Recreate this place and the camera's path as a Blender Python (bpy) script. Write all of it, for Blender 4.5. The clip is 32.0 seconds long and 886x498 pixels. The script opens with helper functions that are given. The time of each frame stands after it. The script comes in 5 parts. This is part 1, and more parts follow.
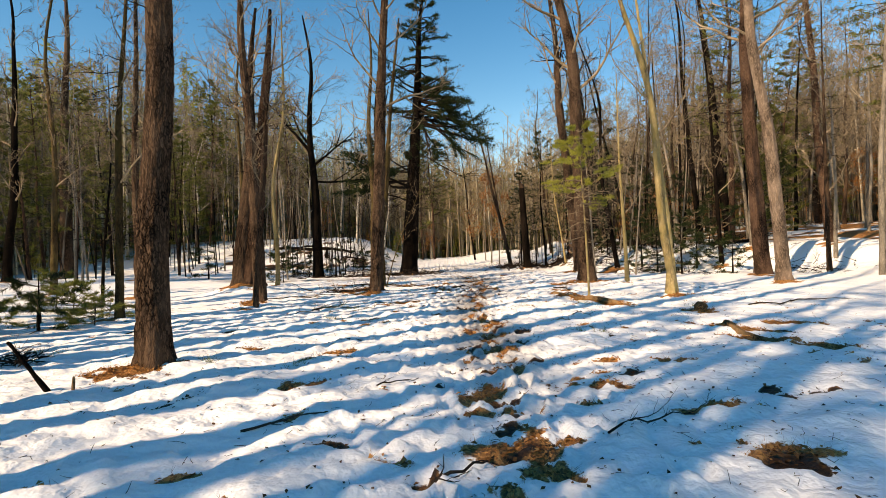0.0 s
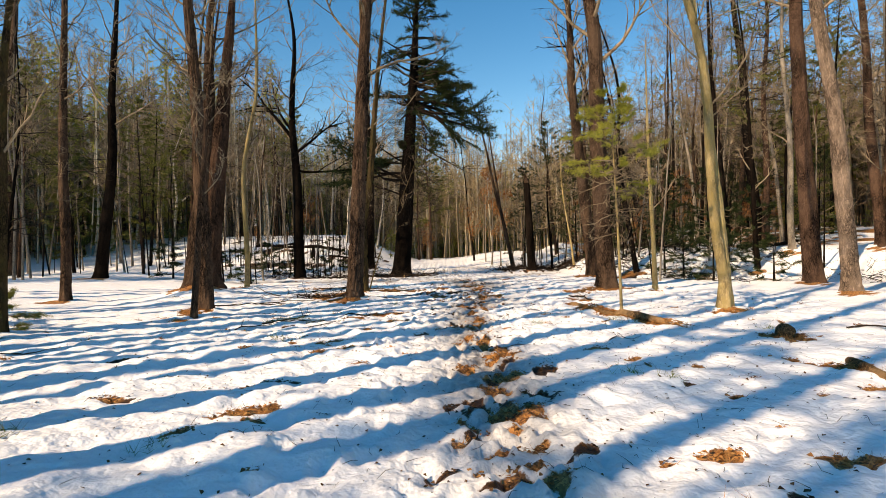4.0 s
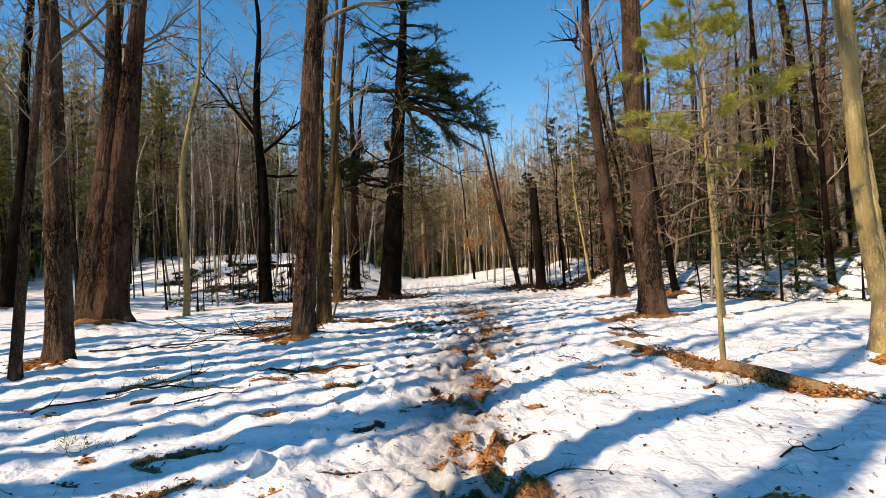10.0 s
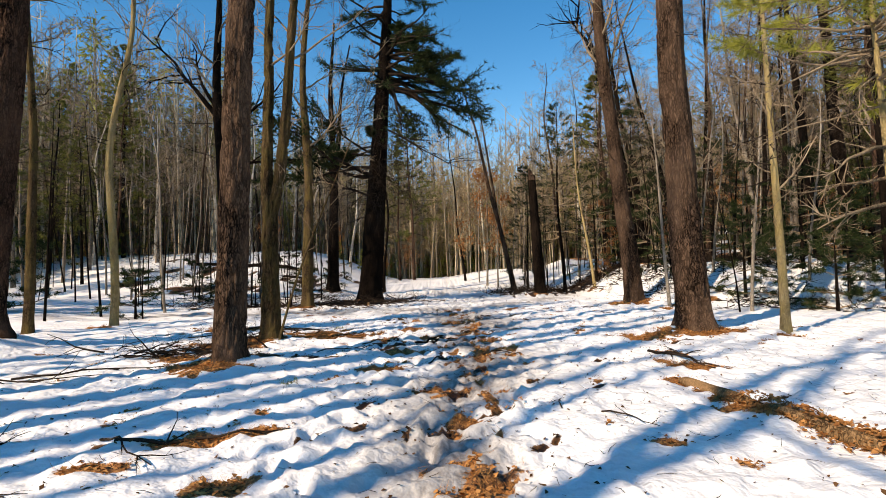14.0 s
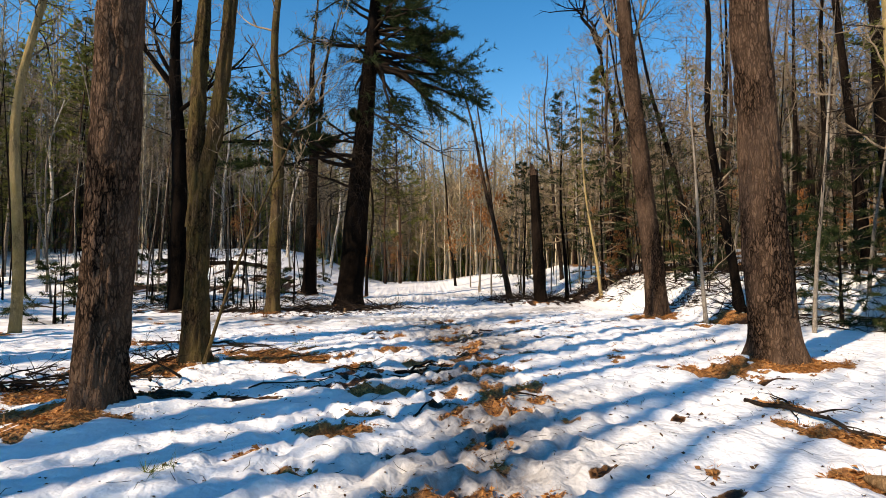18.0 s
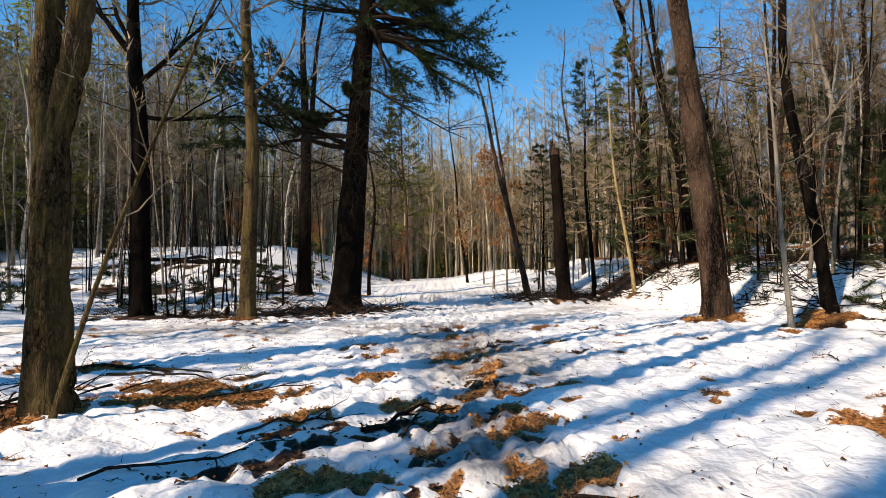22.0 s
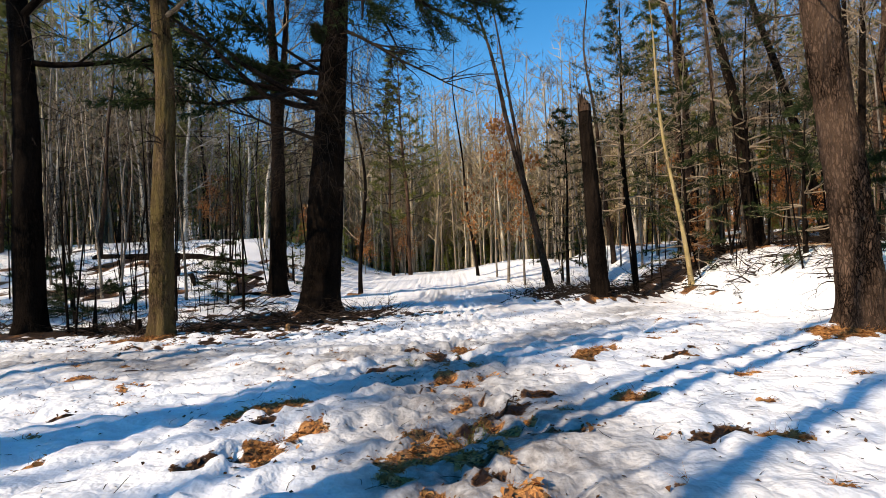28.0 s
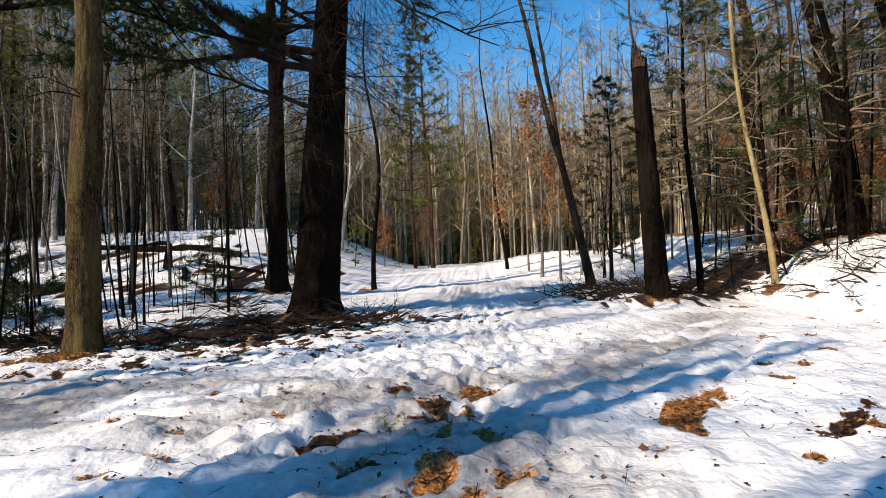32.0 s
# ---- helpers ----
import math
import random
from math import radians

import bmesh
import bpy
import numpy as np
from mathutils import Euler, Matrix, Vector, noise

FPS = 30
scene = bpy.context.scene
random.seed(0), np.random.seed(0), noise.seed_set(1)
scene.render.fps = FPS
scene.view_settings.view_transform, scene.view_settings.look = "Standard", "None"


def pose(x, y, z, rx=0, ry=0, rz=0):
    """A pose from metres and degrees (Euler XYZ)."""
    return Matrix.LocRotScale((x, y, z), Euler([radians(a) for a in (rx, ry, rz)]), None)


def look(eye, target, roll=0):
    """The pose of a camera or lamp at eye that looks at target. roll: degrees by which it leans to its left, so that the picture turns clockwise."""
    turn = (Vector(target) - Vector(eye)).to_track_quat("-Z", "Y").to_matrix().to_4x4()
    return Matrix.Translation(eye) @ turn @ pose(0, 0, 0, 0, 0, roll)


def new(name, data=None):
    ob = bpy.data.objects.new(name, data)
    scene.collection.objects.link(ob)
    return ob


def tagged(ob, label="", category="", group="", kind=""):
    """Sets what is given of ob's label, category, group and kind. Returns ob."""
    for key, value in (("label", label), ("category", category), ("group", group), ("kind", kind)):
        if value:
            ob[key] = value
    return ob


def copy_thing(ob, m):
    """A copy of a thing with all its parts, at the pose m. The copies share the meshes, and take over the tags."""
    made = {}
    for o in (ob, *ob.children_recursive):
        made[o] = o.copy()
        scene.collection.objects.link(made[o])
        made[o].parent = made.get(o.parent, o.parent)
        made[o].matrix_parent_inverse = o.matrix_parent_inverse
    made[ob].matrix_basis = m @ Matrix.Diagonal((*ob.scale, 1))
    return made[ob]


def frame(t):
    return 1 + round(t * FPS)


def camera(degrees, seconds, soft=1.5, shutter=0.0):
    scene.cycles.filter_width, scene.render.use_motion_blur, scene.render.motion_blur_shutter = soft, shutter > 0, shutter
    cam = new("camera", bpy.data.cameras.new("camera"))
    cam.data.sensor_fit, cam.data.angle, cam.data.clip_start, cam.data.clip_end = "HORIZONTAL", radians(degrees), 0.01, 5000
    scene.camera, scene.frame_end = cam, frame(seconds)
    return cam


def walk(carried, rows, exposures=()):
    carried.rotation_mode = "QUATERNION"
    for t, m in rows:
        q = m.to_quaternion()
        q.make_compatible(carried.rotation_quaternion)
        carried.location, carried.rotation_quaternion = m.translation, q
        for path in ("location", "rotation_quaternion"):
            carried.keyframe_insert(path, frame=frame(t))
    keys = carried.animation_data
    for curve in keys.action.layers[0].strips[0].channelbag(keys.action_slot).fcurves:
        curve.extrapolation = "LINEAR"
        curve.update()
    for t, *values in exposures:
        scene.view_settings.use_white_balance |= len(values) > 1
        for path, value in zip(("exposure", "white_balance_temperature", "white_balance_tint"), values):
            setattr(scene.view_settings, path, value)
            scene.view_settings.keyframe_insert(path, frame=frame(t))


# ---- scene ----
cam = camera(80.8, 32.0, 0.6)
METRES, EYE, TILT, LEAN, TURN = 25.4, 1.5, 0.0, 0.0, 0.0
ROWS = [
    (0.0, 0.0, 0.0, 0.0, -0.01, -0.24, 1.85),
    (0.5, 0.0011, 0.0176, 0.0006, -0.24, -0.17, 1.55),
    (1.0, 0.0004, 0.0368, -0.0003, -0.55, -0.08, 1.55),
    (1.5, 0.0014, 0.0527, -0.0013, -0.3, 0.07, 1.57),
    (2.0, 0.0027, 0.0698, -0.0001, -0.21, 0.09, 1.45),
    (2.5, 0.0039, 0.088, -0.0028, -0.51, -0.05, 1.28),
    (3.0, 0.0051, 0.104, -0.0022, -0.44, -0.18, 1.38),
    (3.5, 0.0069, 0.1219, -0.0025, -0.26, -0.24, 1.2),
    (5.5, 0.0096, 0.1915, -0.005, 0.22, 0.31, 1.05),
    (6.0, 0.0102, 0.2091, -0.0053, 0.41, 0.56, 1.13),
    (6.5, 0.0115, 0.2237, -0.0064, 0.82, 0.94, 1.4),
    (7.0, 0.0138, 0.2402, -0.0053, 1.06, 1.1, 1.52),
    (7.5, 0.0154, 0.2562, -0.0081, 0.89, 1.34, 1.4),
    (8.0, 0.016, 0.2713, -0.0067, 0.82, 1.49, 1.56),
    (8.5, 0.0183, 0.2879, -0.0086, 1.02, 1.63, 1.68),
    (9.0, 0.0201, 0.303, -0.0068, 0.73, 1.7, 1.62),
    (9.5, 0.0206, 0.3203, -0.0079, -0.01, 1.8, 1.55),
    (10.0, 0.0216, 0.3343, -0.0078, -0.03, 1.84, 1.76),
    (10.5, 0.022, 0.3508, -0.0073, 0.25, 1.81, 1.74),
    (11.0, 0.0221, 0.3662, -0.0088, -0.01, 1.9, 1.51),
    (11.5, 0.0222, 0.3817, -0.0078, -0.51, 1.85, 1.69),
    (12.0, 0.0237, 0.3974, -0.0098, -0.63, 1.88, 1.86),
    (12.5, 0.0243, 0.4126, -0.0089, -0.88, 1.87, 1.62),
    (13.0, 0.0235, 0.431, -0.0103, -1.37, 1.81, 1.53),
    (13.5, 0.0253, 0.4461, -0.0106, -1.26, 1.88, 1.63),
    (14.0, 0.0286, 0.4617, -0.009, -1.03, 1.92, 1.45),
    (14.5, 0.0298, 0.4779, -0.0109, -1.25, 2.14, 1.01),
    (16.5, 0.0274, 0.5406, -0.0101, -1.3, 2.48, 0.5),
    (17.0, 0.0275, 0.5539, -0.0111, -1.74, 2.38, 0.5),
    (17.5, 0.0273, 0.5668, -0.0095, -2.06, 2.41, 0.29),
    (18.0, 0.0267, 0.5805, -0.0111, -2.45, 2.35, 0.02),
    (18.5, 0.0273, 0.5947, -0.0105, -2.33, 2.52, 0.25),
    (19.0, 0.0309, 0.6104, -0.0111, -1.82, 2.56, 0.17),
    (19.5, 0.0327, 0.6258, -0.0122, -1.81, 2.58, 0.02),
    (20.0, 0.0332, 0.6416, -0.0114, -1.81, 2.44, 0.18),
    (20.5, 0.0346, 0.6566, -0.0128, -1.39, 2.47, 0.52),
    (21.0, 0.0359, 0.6701, -0.0116, -1.14, 2.45, 0.55),
    (21.5, 0.036, 0.6859, -0.0126, -1.28, 2.19, 0.63),
    (22.0, 0.038, 0.7001, -0.0137, -1.02, 2.0, 0.89),
    (22.5, 0.0403, 0.7162, -0.0129, -0.6, 1.89, 0.84),
    (23.0, 0.0405, 0.7326, -0.0142, -0.7, 1.65, 0.78),
    (23.5, 0.0425, 0.7478, -0.014, -0.57, 1.66, 1.08),
    (24.0, 0.046, 0.7633, -0.0133, -0.43, 1.66, 1.09),
    (24.5, 0.0472, 0.7783, -0.0149, -0.8, 1.51, 0.94),
    (25.0, 0.0479, 0.7929, -0.0144, -1.1, 1.53, 1.31),
    (25.5, 0.05, 0.8094, -0.015, -0.85, 1.69, 1.43),
    (27.5, 0.0548, 0.8649, -0.0134, 0.23, 1.31, 1.97),
    (28.0, 0.0553, 0.8791, -0.0147, 0.39, 1.11, 2.09),
    (28.5, 0.0568, 0.8922, -0.014, 0.83, 0.94, 2.28),
    (29.0, 0.0594, 0.9063, -0.0127, 1.5, 0.83, 2.28),
    (29.5, 0.06, 0.9196, -0.0141, 1.75, 0.88, 2.12),
    (30.0, 0.0602, 0.9344, -0.0134, 2.0, 0.61, 2.28),
    (30.5, 0.0627, 0.9491, -0.0137, 2.65, 0.46, 2.33),
    (31.0, 0.0631, 0.9629, -0.0146, 2.82, 0.51, 2.08),
    (31.5, 0.0635, 0.9784, -0.0142, 3.14, 0.27, 2.14),
    (32.0, 0.0654, 0.9932, -0.0146, 3.77, 0.28, 2.05),
]
walk(cam, [(t, pose(0, 0, EYE, TILT, LEAN, TURN) @ pose(METRES * x, METRES * y, METRES * z, 90 + pitch, roll, yaw)) for t, x, y, z, yaw, pitch, roll in ROWS],
     [(0.0, 0.48, 10300, 17), (6.0, 0.42, 9200, 17), (14.0, 0.43, 8500, 16), (32.0, 0.46, 7600, 14)])

# ---- light ----
SUN_AZ, SUN_EL = radians(232), radians(35)
to_sun = Vector((math.sin(SUN_AZ) * math.cos(SUN_EL), math.cos(SUN_AZ) * math.cos(SUN_EL), math.sin(SUN_EL)))
world = bpy.data.worlds.new("sky")
scene.world = world
world.use_nodes = True
wn = world.node_tree
sky = wn.nodes.new("ShaderNodeTexSky")
sky.sky_type = "NISHITA"
sky.sun_disc = False
sky.sun_elevation, sky.sun_rotation = SUN_EL, SUN_AZ
sky.altitude, sky.air_density, sky.dust_density, sky.ozone_density = 100, 1.0, 0.0, 1.8
deep = wn.nodes.new("ShaderNodeHueSaturation")
deep.inputs["Saturation"].default_value = 1.45
deep.inputs["Hue"].default_value = 0.5
wn.links.new(sky.outputs[0], deep.inputs["Color"])
wn.links.new(deep.outputs[0], wn.nodes["Background"].inputs[0])
wn.nodes["Background"].inputs[1].default_value = 0.165
sun = new("sun", bpy.data.lights.new("sun", "SUN"))
sun.data.energy, sun.data.angle, sun.data.color = 4.3, radians(0.6), (1.0, 0.94, 0.85)
sun.matrix_world = look(to_sun * 60, (0, 0, 0))


# ---- numeric noise ----
def hashed(i, j, k, seed):
    n = (i.astype(np.int64) * 374761393 + j.astype(np.int64) * 668265263 + k.astype(np.int64) * 1442695041 + seed * 974634777) & 0xFFFFFFFF
    n = ((n ^ (n >> 13)) * 1274126177) & 0xFFFFFFFF
    n = ((n ^ (n >> 16)) * 1103515245) & 0xFFFFFFFF
    return ((n ^ (n >> 15)) & 0xFFFFFF) / float(0xFFFFFF)


def vnoise(x, y, z=0.0, seed=0):
    """Smooth value noise, 0 to 1."""
    x, y, z = np.broadcast_arrays(np.asarray(x, float), np.asarray(y, float), np.asarray(z, float))
    i, j, k = np.floor(x), np.floor(y), np.floor(z)
    u, v, w = x - i, y - j, z - k
    u, v, w = u * u * (3 - 2 * u), v * v * (3 - 2 * v), w * w * (3 - 2 * w)
    total = 0
    for a in (0, 1):
        for b in (0, 1):
            for c in (0, 1):
                total = total + hashed(i + a, j + b, k + c, seed) * (u if a else 1 - u) * (v if b else 1 - v) * (w if c else 1 - w)
    return total


def fbm(x, y, z=0.0, seed=0, octaves=3):
    total, amp, norm = 0, 1.0, 0
    for o in range(octaves):
        total = total + amp * vnoise(np.asarray(x) * 2 ** o, np.asarray(y) * 2 ** o, np.asarray(z) * 2 ** o, seed + o)
        norm += amp
        amp *= 0.5
    return total / norm


def smooth(a, b, x):
    s = np.clip((np.asarray(x, float) - a) / (b - a), 0, 1)
    return s * s * (3 - 2 * s)


# ---- mesh building ----
class Builder:
    """Collects tubes, triangles and quads as arrays and turns them into one mesh."""

    def __init__(self):
        self.v, self.q, self.t, self.n = [], [], [], 0

    def add(self, verts, quads=None, tris=None):
        verts = np.asarray(verts, float).reshape(-1, 3)
        if quads is not None:
            self.q.append(np.asarray(quads, int).reshape(-1, 4) + self.n)
        if tris is not None:
            self.t.append(np.asarray(tris, int).reshape(-1, 3) + self.n)
        self.v.append(verts)
        self.n += len(verts)

    def mesh(self, name, smooth_shade=True):
        v = np.concatenate(self.v) if self.v else np.zeros((0, 3))
        q = np.concatenate(self.q) if self.q else np.zeros((0, 4), int)
        t = np.concatenate(self.t) if self.t else np.zeros((0, 3), int)
        me = bpy.data.meshes.new(name)
        me.vertices.add(len(v))
        me.vertices.foreach_set("co", v.astype(np.float32).ravel())
        loops = np.concatenate([q.ravel(), t.ravel()])
        me.loops.add(len(loops))
        me.loops.foreach_set("vertex_index", loops.astype(np.int32))
        me.polygons.add(len(q) + len(t))
        start = np.concatenate([np.arange(len(q)) * 4, len(q) * 4 + np.arange(len(t)) * 3])
        me.polygons.foreach_set("loop_start", start.astype(np.int32))
        me.polygons.foreach_set("use_smooth", np.full(len(start), smooth_shade))
        me.update(calc_edges=True)
        me.validate()
        return me


def unit(v):
    v = np.asarray(v, float)
    return v / max(np.linalg.norm(v), 1e-9)


RINGS = {}


def tube(b, pts, radii, sides):
    pts, radii = np.asarray(pts, float), np.asarray(radii, float)
    n = len(pts)
    d = unit(pts[-1] - pts[0])
    a = unit(np.cross(d, (0, 0, 1) if abs(d[2]) < 0.9 else (1, 0, 0)))
    c = np.cross(d, a)
    if sides not in RINGS:
        th = np.arange(sides) * 2 * math.pi / sides
        RINGS[sides] = np.cos(th), np.sin(th)
    co, si = RINGS[sides]
    ring = co[:, None] * a + si[:, None] * c
    verts = pts[:, None, :] + radii[:, None, None] * ring[None]
    key = (n, sides)
    if key not in RINGS:
        i, j = np.meshgrid(np.arange(n - 1), np.arange(sides), indexing="ij")
        k = (j + 1) % sides
        RINGS[key] = np.stack([i * sides + j, i * sides + k, (i + 1) * sides + k, (i + 1) * sides + j], -1).reshape(-1, 4)
    b.add(verts, quads=RINGS[key])


def blades(b, pos, direc, rng, count, length, width, spread):
    """Needles or blades: narrow triangles that fan out from each position along its direction."""
    pos, direc = np.repeat(np.asarray(pos, float), count, 0), np.repeat(np.asarray(direc, float), count, 0)
    n = len(pos)
    d = direc + rng.normal(0, spread, (n, 3))
    d /= np.linalg.norm(d, axis=1)[:, None] + 1e-9
    side = np.cross(d, rng.normal(0, 1, (n, 3)))
    side /= np.linalg.norm(side, axis=1)[:, None] + 1e-9
    size = length * rng.uniform(0.6, 1.25, (n, 1))
    verts = np.stack([pos - side * width, pos + side * width, pos + d * size], 1)
    b.add(verts, tris=np.arange(n * 3))


def flakes(b, pos, rng, size, droop=0.5):
    """Small bent leaves: two quads each, hanging at random angles."""
    n = len(pos)
    pos = np.asarray(pos, float)
    d = rng.normal(0, 1, (n, 3))
    d[:, 2] -= droop * 2
    d /= np.linalg.norm(d, axis=1)[:, None]
    s = np.cross(d, rng.normal(0, 1, (n, 3)))
    s /= np.linalg.norm(s, axis=1)[:, None]
    up = np.cross(s, d)
    L = size * rng.uniform(0.6, 1.3, (n, 1))
    W = L * 0.32
    verts = np.stack([pos, pos + d * L * 0.5 + s * W + up * W * 0.5, pos + d * L, pos + d * L * 0.5 - s * W + up * W * 0.5], 1)
    i = np.arange(n)[:, None] * 4
    b.add(verts, tris=np.concatenate([i + np.array([[0, 1, 2]]), i + np.array([[0, 2, 3]])]))


# ---- materials ----
def material(name, rough=0.8):
    m = bpy.data.materials.new(name)
    m.use_nodes = True
    p = m.node_tree.nodes["Principled BSDF"]
    p.inputs["Roughness"].default_value = rough
    return m, m.node_tree, p


def ramp(nt, source, stops):
    r = nt.nodes.new("ShaderNodeValToRGB")
    while len(r.color_ramp.elements) < len(stops):
        r.color_ramp.elements.new(0.5)
    for e, (at, col) in zip(r.color_ramp.elements, stops):
        e.position, e.color = at, (*col, 1)
    nt.links.new(source, r.inputs[0])
    return r.outputs[0]


def coords(nt, scale=(1, 1, 1)):
    tc, mp = nt.nodes.new("ShaderNodeTexCoord"), nt.nodes.new("ShaderNodeMapping")
    mp.inputs["Scale"].default_value = scale
    nt.links.new(tc.outputs["Object"], mp.inputs[0])
    return mp.outputs[0]


def noise_node(nt, vec, scale, detail=4, rough=0.6, dist=0.0):
    n = nt.nodes.new("ShaderNodeTexNoise")
    n.inputs["Scale"].default_value, n.inputs["Detail"].default_value = scale, detail
    n.inputs["Roughness"].default_value, n.inputs["Distortion"].default_value = rough, dist
    if vec is not None:
        nt.links.new(vec, n.inputs["Vector"])
    return n.outputs[0]


def mix(nt, fac, a, b, mode="MIX"):
    m = nt.nodes.new("ShaderNodeMix")
    m.data_type, m.blend_type = "RGBA", mode
    for sock, val in ((m.inputs[0], fac), (m.inputs[6], a), (m.inputs[7], b)):
        if hasattr(val, "links"):
            nt.links.new(val, sock)
        elif isinstance(val, (int, float)):
            sock.default_value = val
        else:
            sock.default_value = (*val, 1)
    return m.outputs[2]


def bump(nt, p, height, strength, distance):
    b = nt.nodes.new("ShaderNodeBump")
    b.inputs["Strength"].default_value, b.inputs["Distance"].default_value = strength, distance
    nt.links.new(height, b.inputs["Height"])
    nt.links.new(b.outputs[0], p.inputs["Normal"])


def bark(name, dark, light, moss=None, ridge=9.0, depth=0.02, cut=0.95):
    m, nt, p = material(name, 0.92)
    def crack(stretch, scale, lo, hi, bend):
        """Dark cracks where a noise crosses its middle."""
        n = noise_node(nt, coords(nt, (1, 1, stretch)), scale, 3, 0.55, bend)
        away = nt.nodes.new("ShaderNodeMath")
        away.operation = "SUBTRACT"
        away.inputs[1].default_value = 0.5
        nt.links.new(n, away.inputs[0])
        size = nt.nodes.new("ShaderNodeMath")
        size.operation = "ABSOLUTE"
        nt.links.new(away.outputs[0], size.inputs[0])
        r = nt.nodes.new("ShaderNodeMapRange")
        r.interpolation_type = "SMOOTHSTEP"
        r.inputs[1].default_value, r.inputs[2].default_value = lo, hi
        nt.links.new(size.outputs[0], r.inputs[0])
        return r.outputs[0]

    v = coords(nt, (1, 1, 0.3))
    plate = nt.nodes.new("ShaderNodeTexVoronoi")
    plate.feature = "DISTANCE_TO_EDGE"
    plate.inputs["Scale"].default_value = ridge * 2.7
    warp = nt.nodes.new("ShaderNodeMix")
    warp.data_type, warp.blend_type = "RGBA", "ADD"
    warp.inputs[0].default_value = 0.09
    nt.links.new(v, warp.inputs[6])
    shift = nt.nodes.new("ShaderNodeTexNoise")
    shift.inputs["Scale"].default_value, shift.inputs["Detail"].default_value = ridge * 2.4, 5
    nt.links.new(v, shift.inputs["Vector"])
    nt.links.new(shift.outputs[1], warp.inputs[7])
    nt.links.new(warp.outputs[2], plate.inputs["Vector"])
    rim = nt.nodes.new("ShaderNodeMapRange")
    rim.inputs[1].default_value, rim.inputs[2].default_value = 0.02, 0.15
    nt.links.new(plate.outputs[0], rim.inputs[0])
    furrow = nt.nodes.new("ShaderNodeMath")
    furrow.operation = "MULTIPLY"
    nt.links.new(crack(0.2, ridge * 1.7, -0.008, 0.03, 0.6), furrow.inputs[0])
    nt.links.new(rim.outputs[0], furrow.inputs[1])
    grain = noise_node(nt, coords(nt, (1, 1, 0.6)), ridge * 7, 6, 0.75)
    col = ramp(nt, grain, [(0.3, dark), (0.7, light)])
    col = mix(nt, furrow.outputs[0], mix(nt, cut, col, tuple(c * 0.2 for c in dark)), col)
    cell = nt.nodes.new("ShaderNodeTexVoronoi")
    cell.inputs["Scale"].default_value = ridge * 2.7
    nt.links.new(warp.outputs[2], cell.inputs["Vector"])
    split = nt.nodes.new("ShaderNodeSeparateColor")
    nt.links.new(cell.outputs["Color"], split.inputs[0])
    shade = nt.nodes.new("ShaderNodeMapRange")
    shade.inputs[3].default_value, shade.inputs[4].default_value = 0.6, 1.3
    nt.links.new(split.outputs[0], shade.inputs[0])
    worn = nt.nodes.new("ShaderNodeHueSaturation")
    nt.links.new(shade.outputs[0], worn.inputs["Value"])
    nt.links.new(col, worn.inputs["Color"])
    col = worn.outputs[0]
    patch = noise_node(nt, coords(nt, (1, 1, 0.5)), 1.3, 3)
    col = mix(nt, ramp(nt, patch, [(0.42, (0, 0, 0)), (0.62, (0.5, 0.5, 0.5))]), col, tuple(min(1, c * 1.3) for c in light))
    if moss:
        mask = ramp(nt, noise_node(nt, coords(nt, (1, 1, 0.6)), 3.2, 5, 0.7), [(0.42, (0, 0, 0)), (0.6, (0.75, 0.75, 0.75))])
        col = mix(nt, mask, col, moss)
    info = nt.nodes.new("ShaderNodeObjectInfo")
    tone = nt.nodes.new("ShaderNodeMapRange")
    tone.inputs[3].default_value, tone.inputs[4].default_value = 0.78, 1.15
    nt.links.new(info.outputs["Random"], tone.inputs[0])
    hsv = nt.nodes.new("ShaderNodeHueSaturation")
    nt.links.new(tone.outputs[0], hsv.inputs["Value"])
    nt.links.new(col, hsv.inputs["Color"])
    nt.links.new(hsv.outputs[0], p.inputs["Base Color"])
    h = nt.nodes.new("ShaderNodeMath")
    h.operation = "MULTIPLY_ADD"
    nt.links.new(grain, h.inputs[0])
    h.inputs[1].default_value = 0.5
    nt.links.new(furrow.outputs[0], h.inputs[2])
    bump(nt, p, h.outputs[0], 0.75, depth * 0.5)
    p.inputs["Specular IOR Level"].default_value = 0.03
    return m


def foliage(name, dark, light, rough=0.6, clear=0.25):
    m, nt, p = material(name, rough)
    geo = nt.nodes.new("ShaderNodeNewGeometry")
    col = ramp(nt, geo.outputs["Random Per Island"], [(0.0, dark), (1.0, light)])
    big = noise_node(nt, coords(nt), 0.7, 2)
    col = mix(nt, ramp(nt, big, [(0.35, (0, 0, 0)), (0.65, (0.6, 0.6, 0.6))]), col, tuple(c * 0.7 for c in dark))
    nt.links.new(col, p.inputs["Base Color"])
    p.inputs["Specular IOR Level"].default_value = 0.06
    tr = nt.nodes.new("ShaderNodeBsdfTranslucent")
    nt.links.new(col, tr.inputs[0])
    ms = nt.nodes.new("ShaderNodeMixShader")
    ms.inputs[0].default_value = clear
    nt.links.new(p.outputs[0], ms.inputs[1])
    nt.links.new(tr.outputs[0], ms.inputs[2])
    nt.links.new(ms.outputs[0], nt.nodes["Material Output"].inputs[0])
    return m


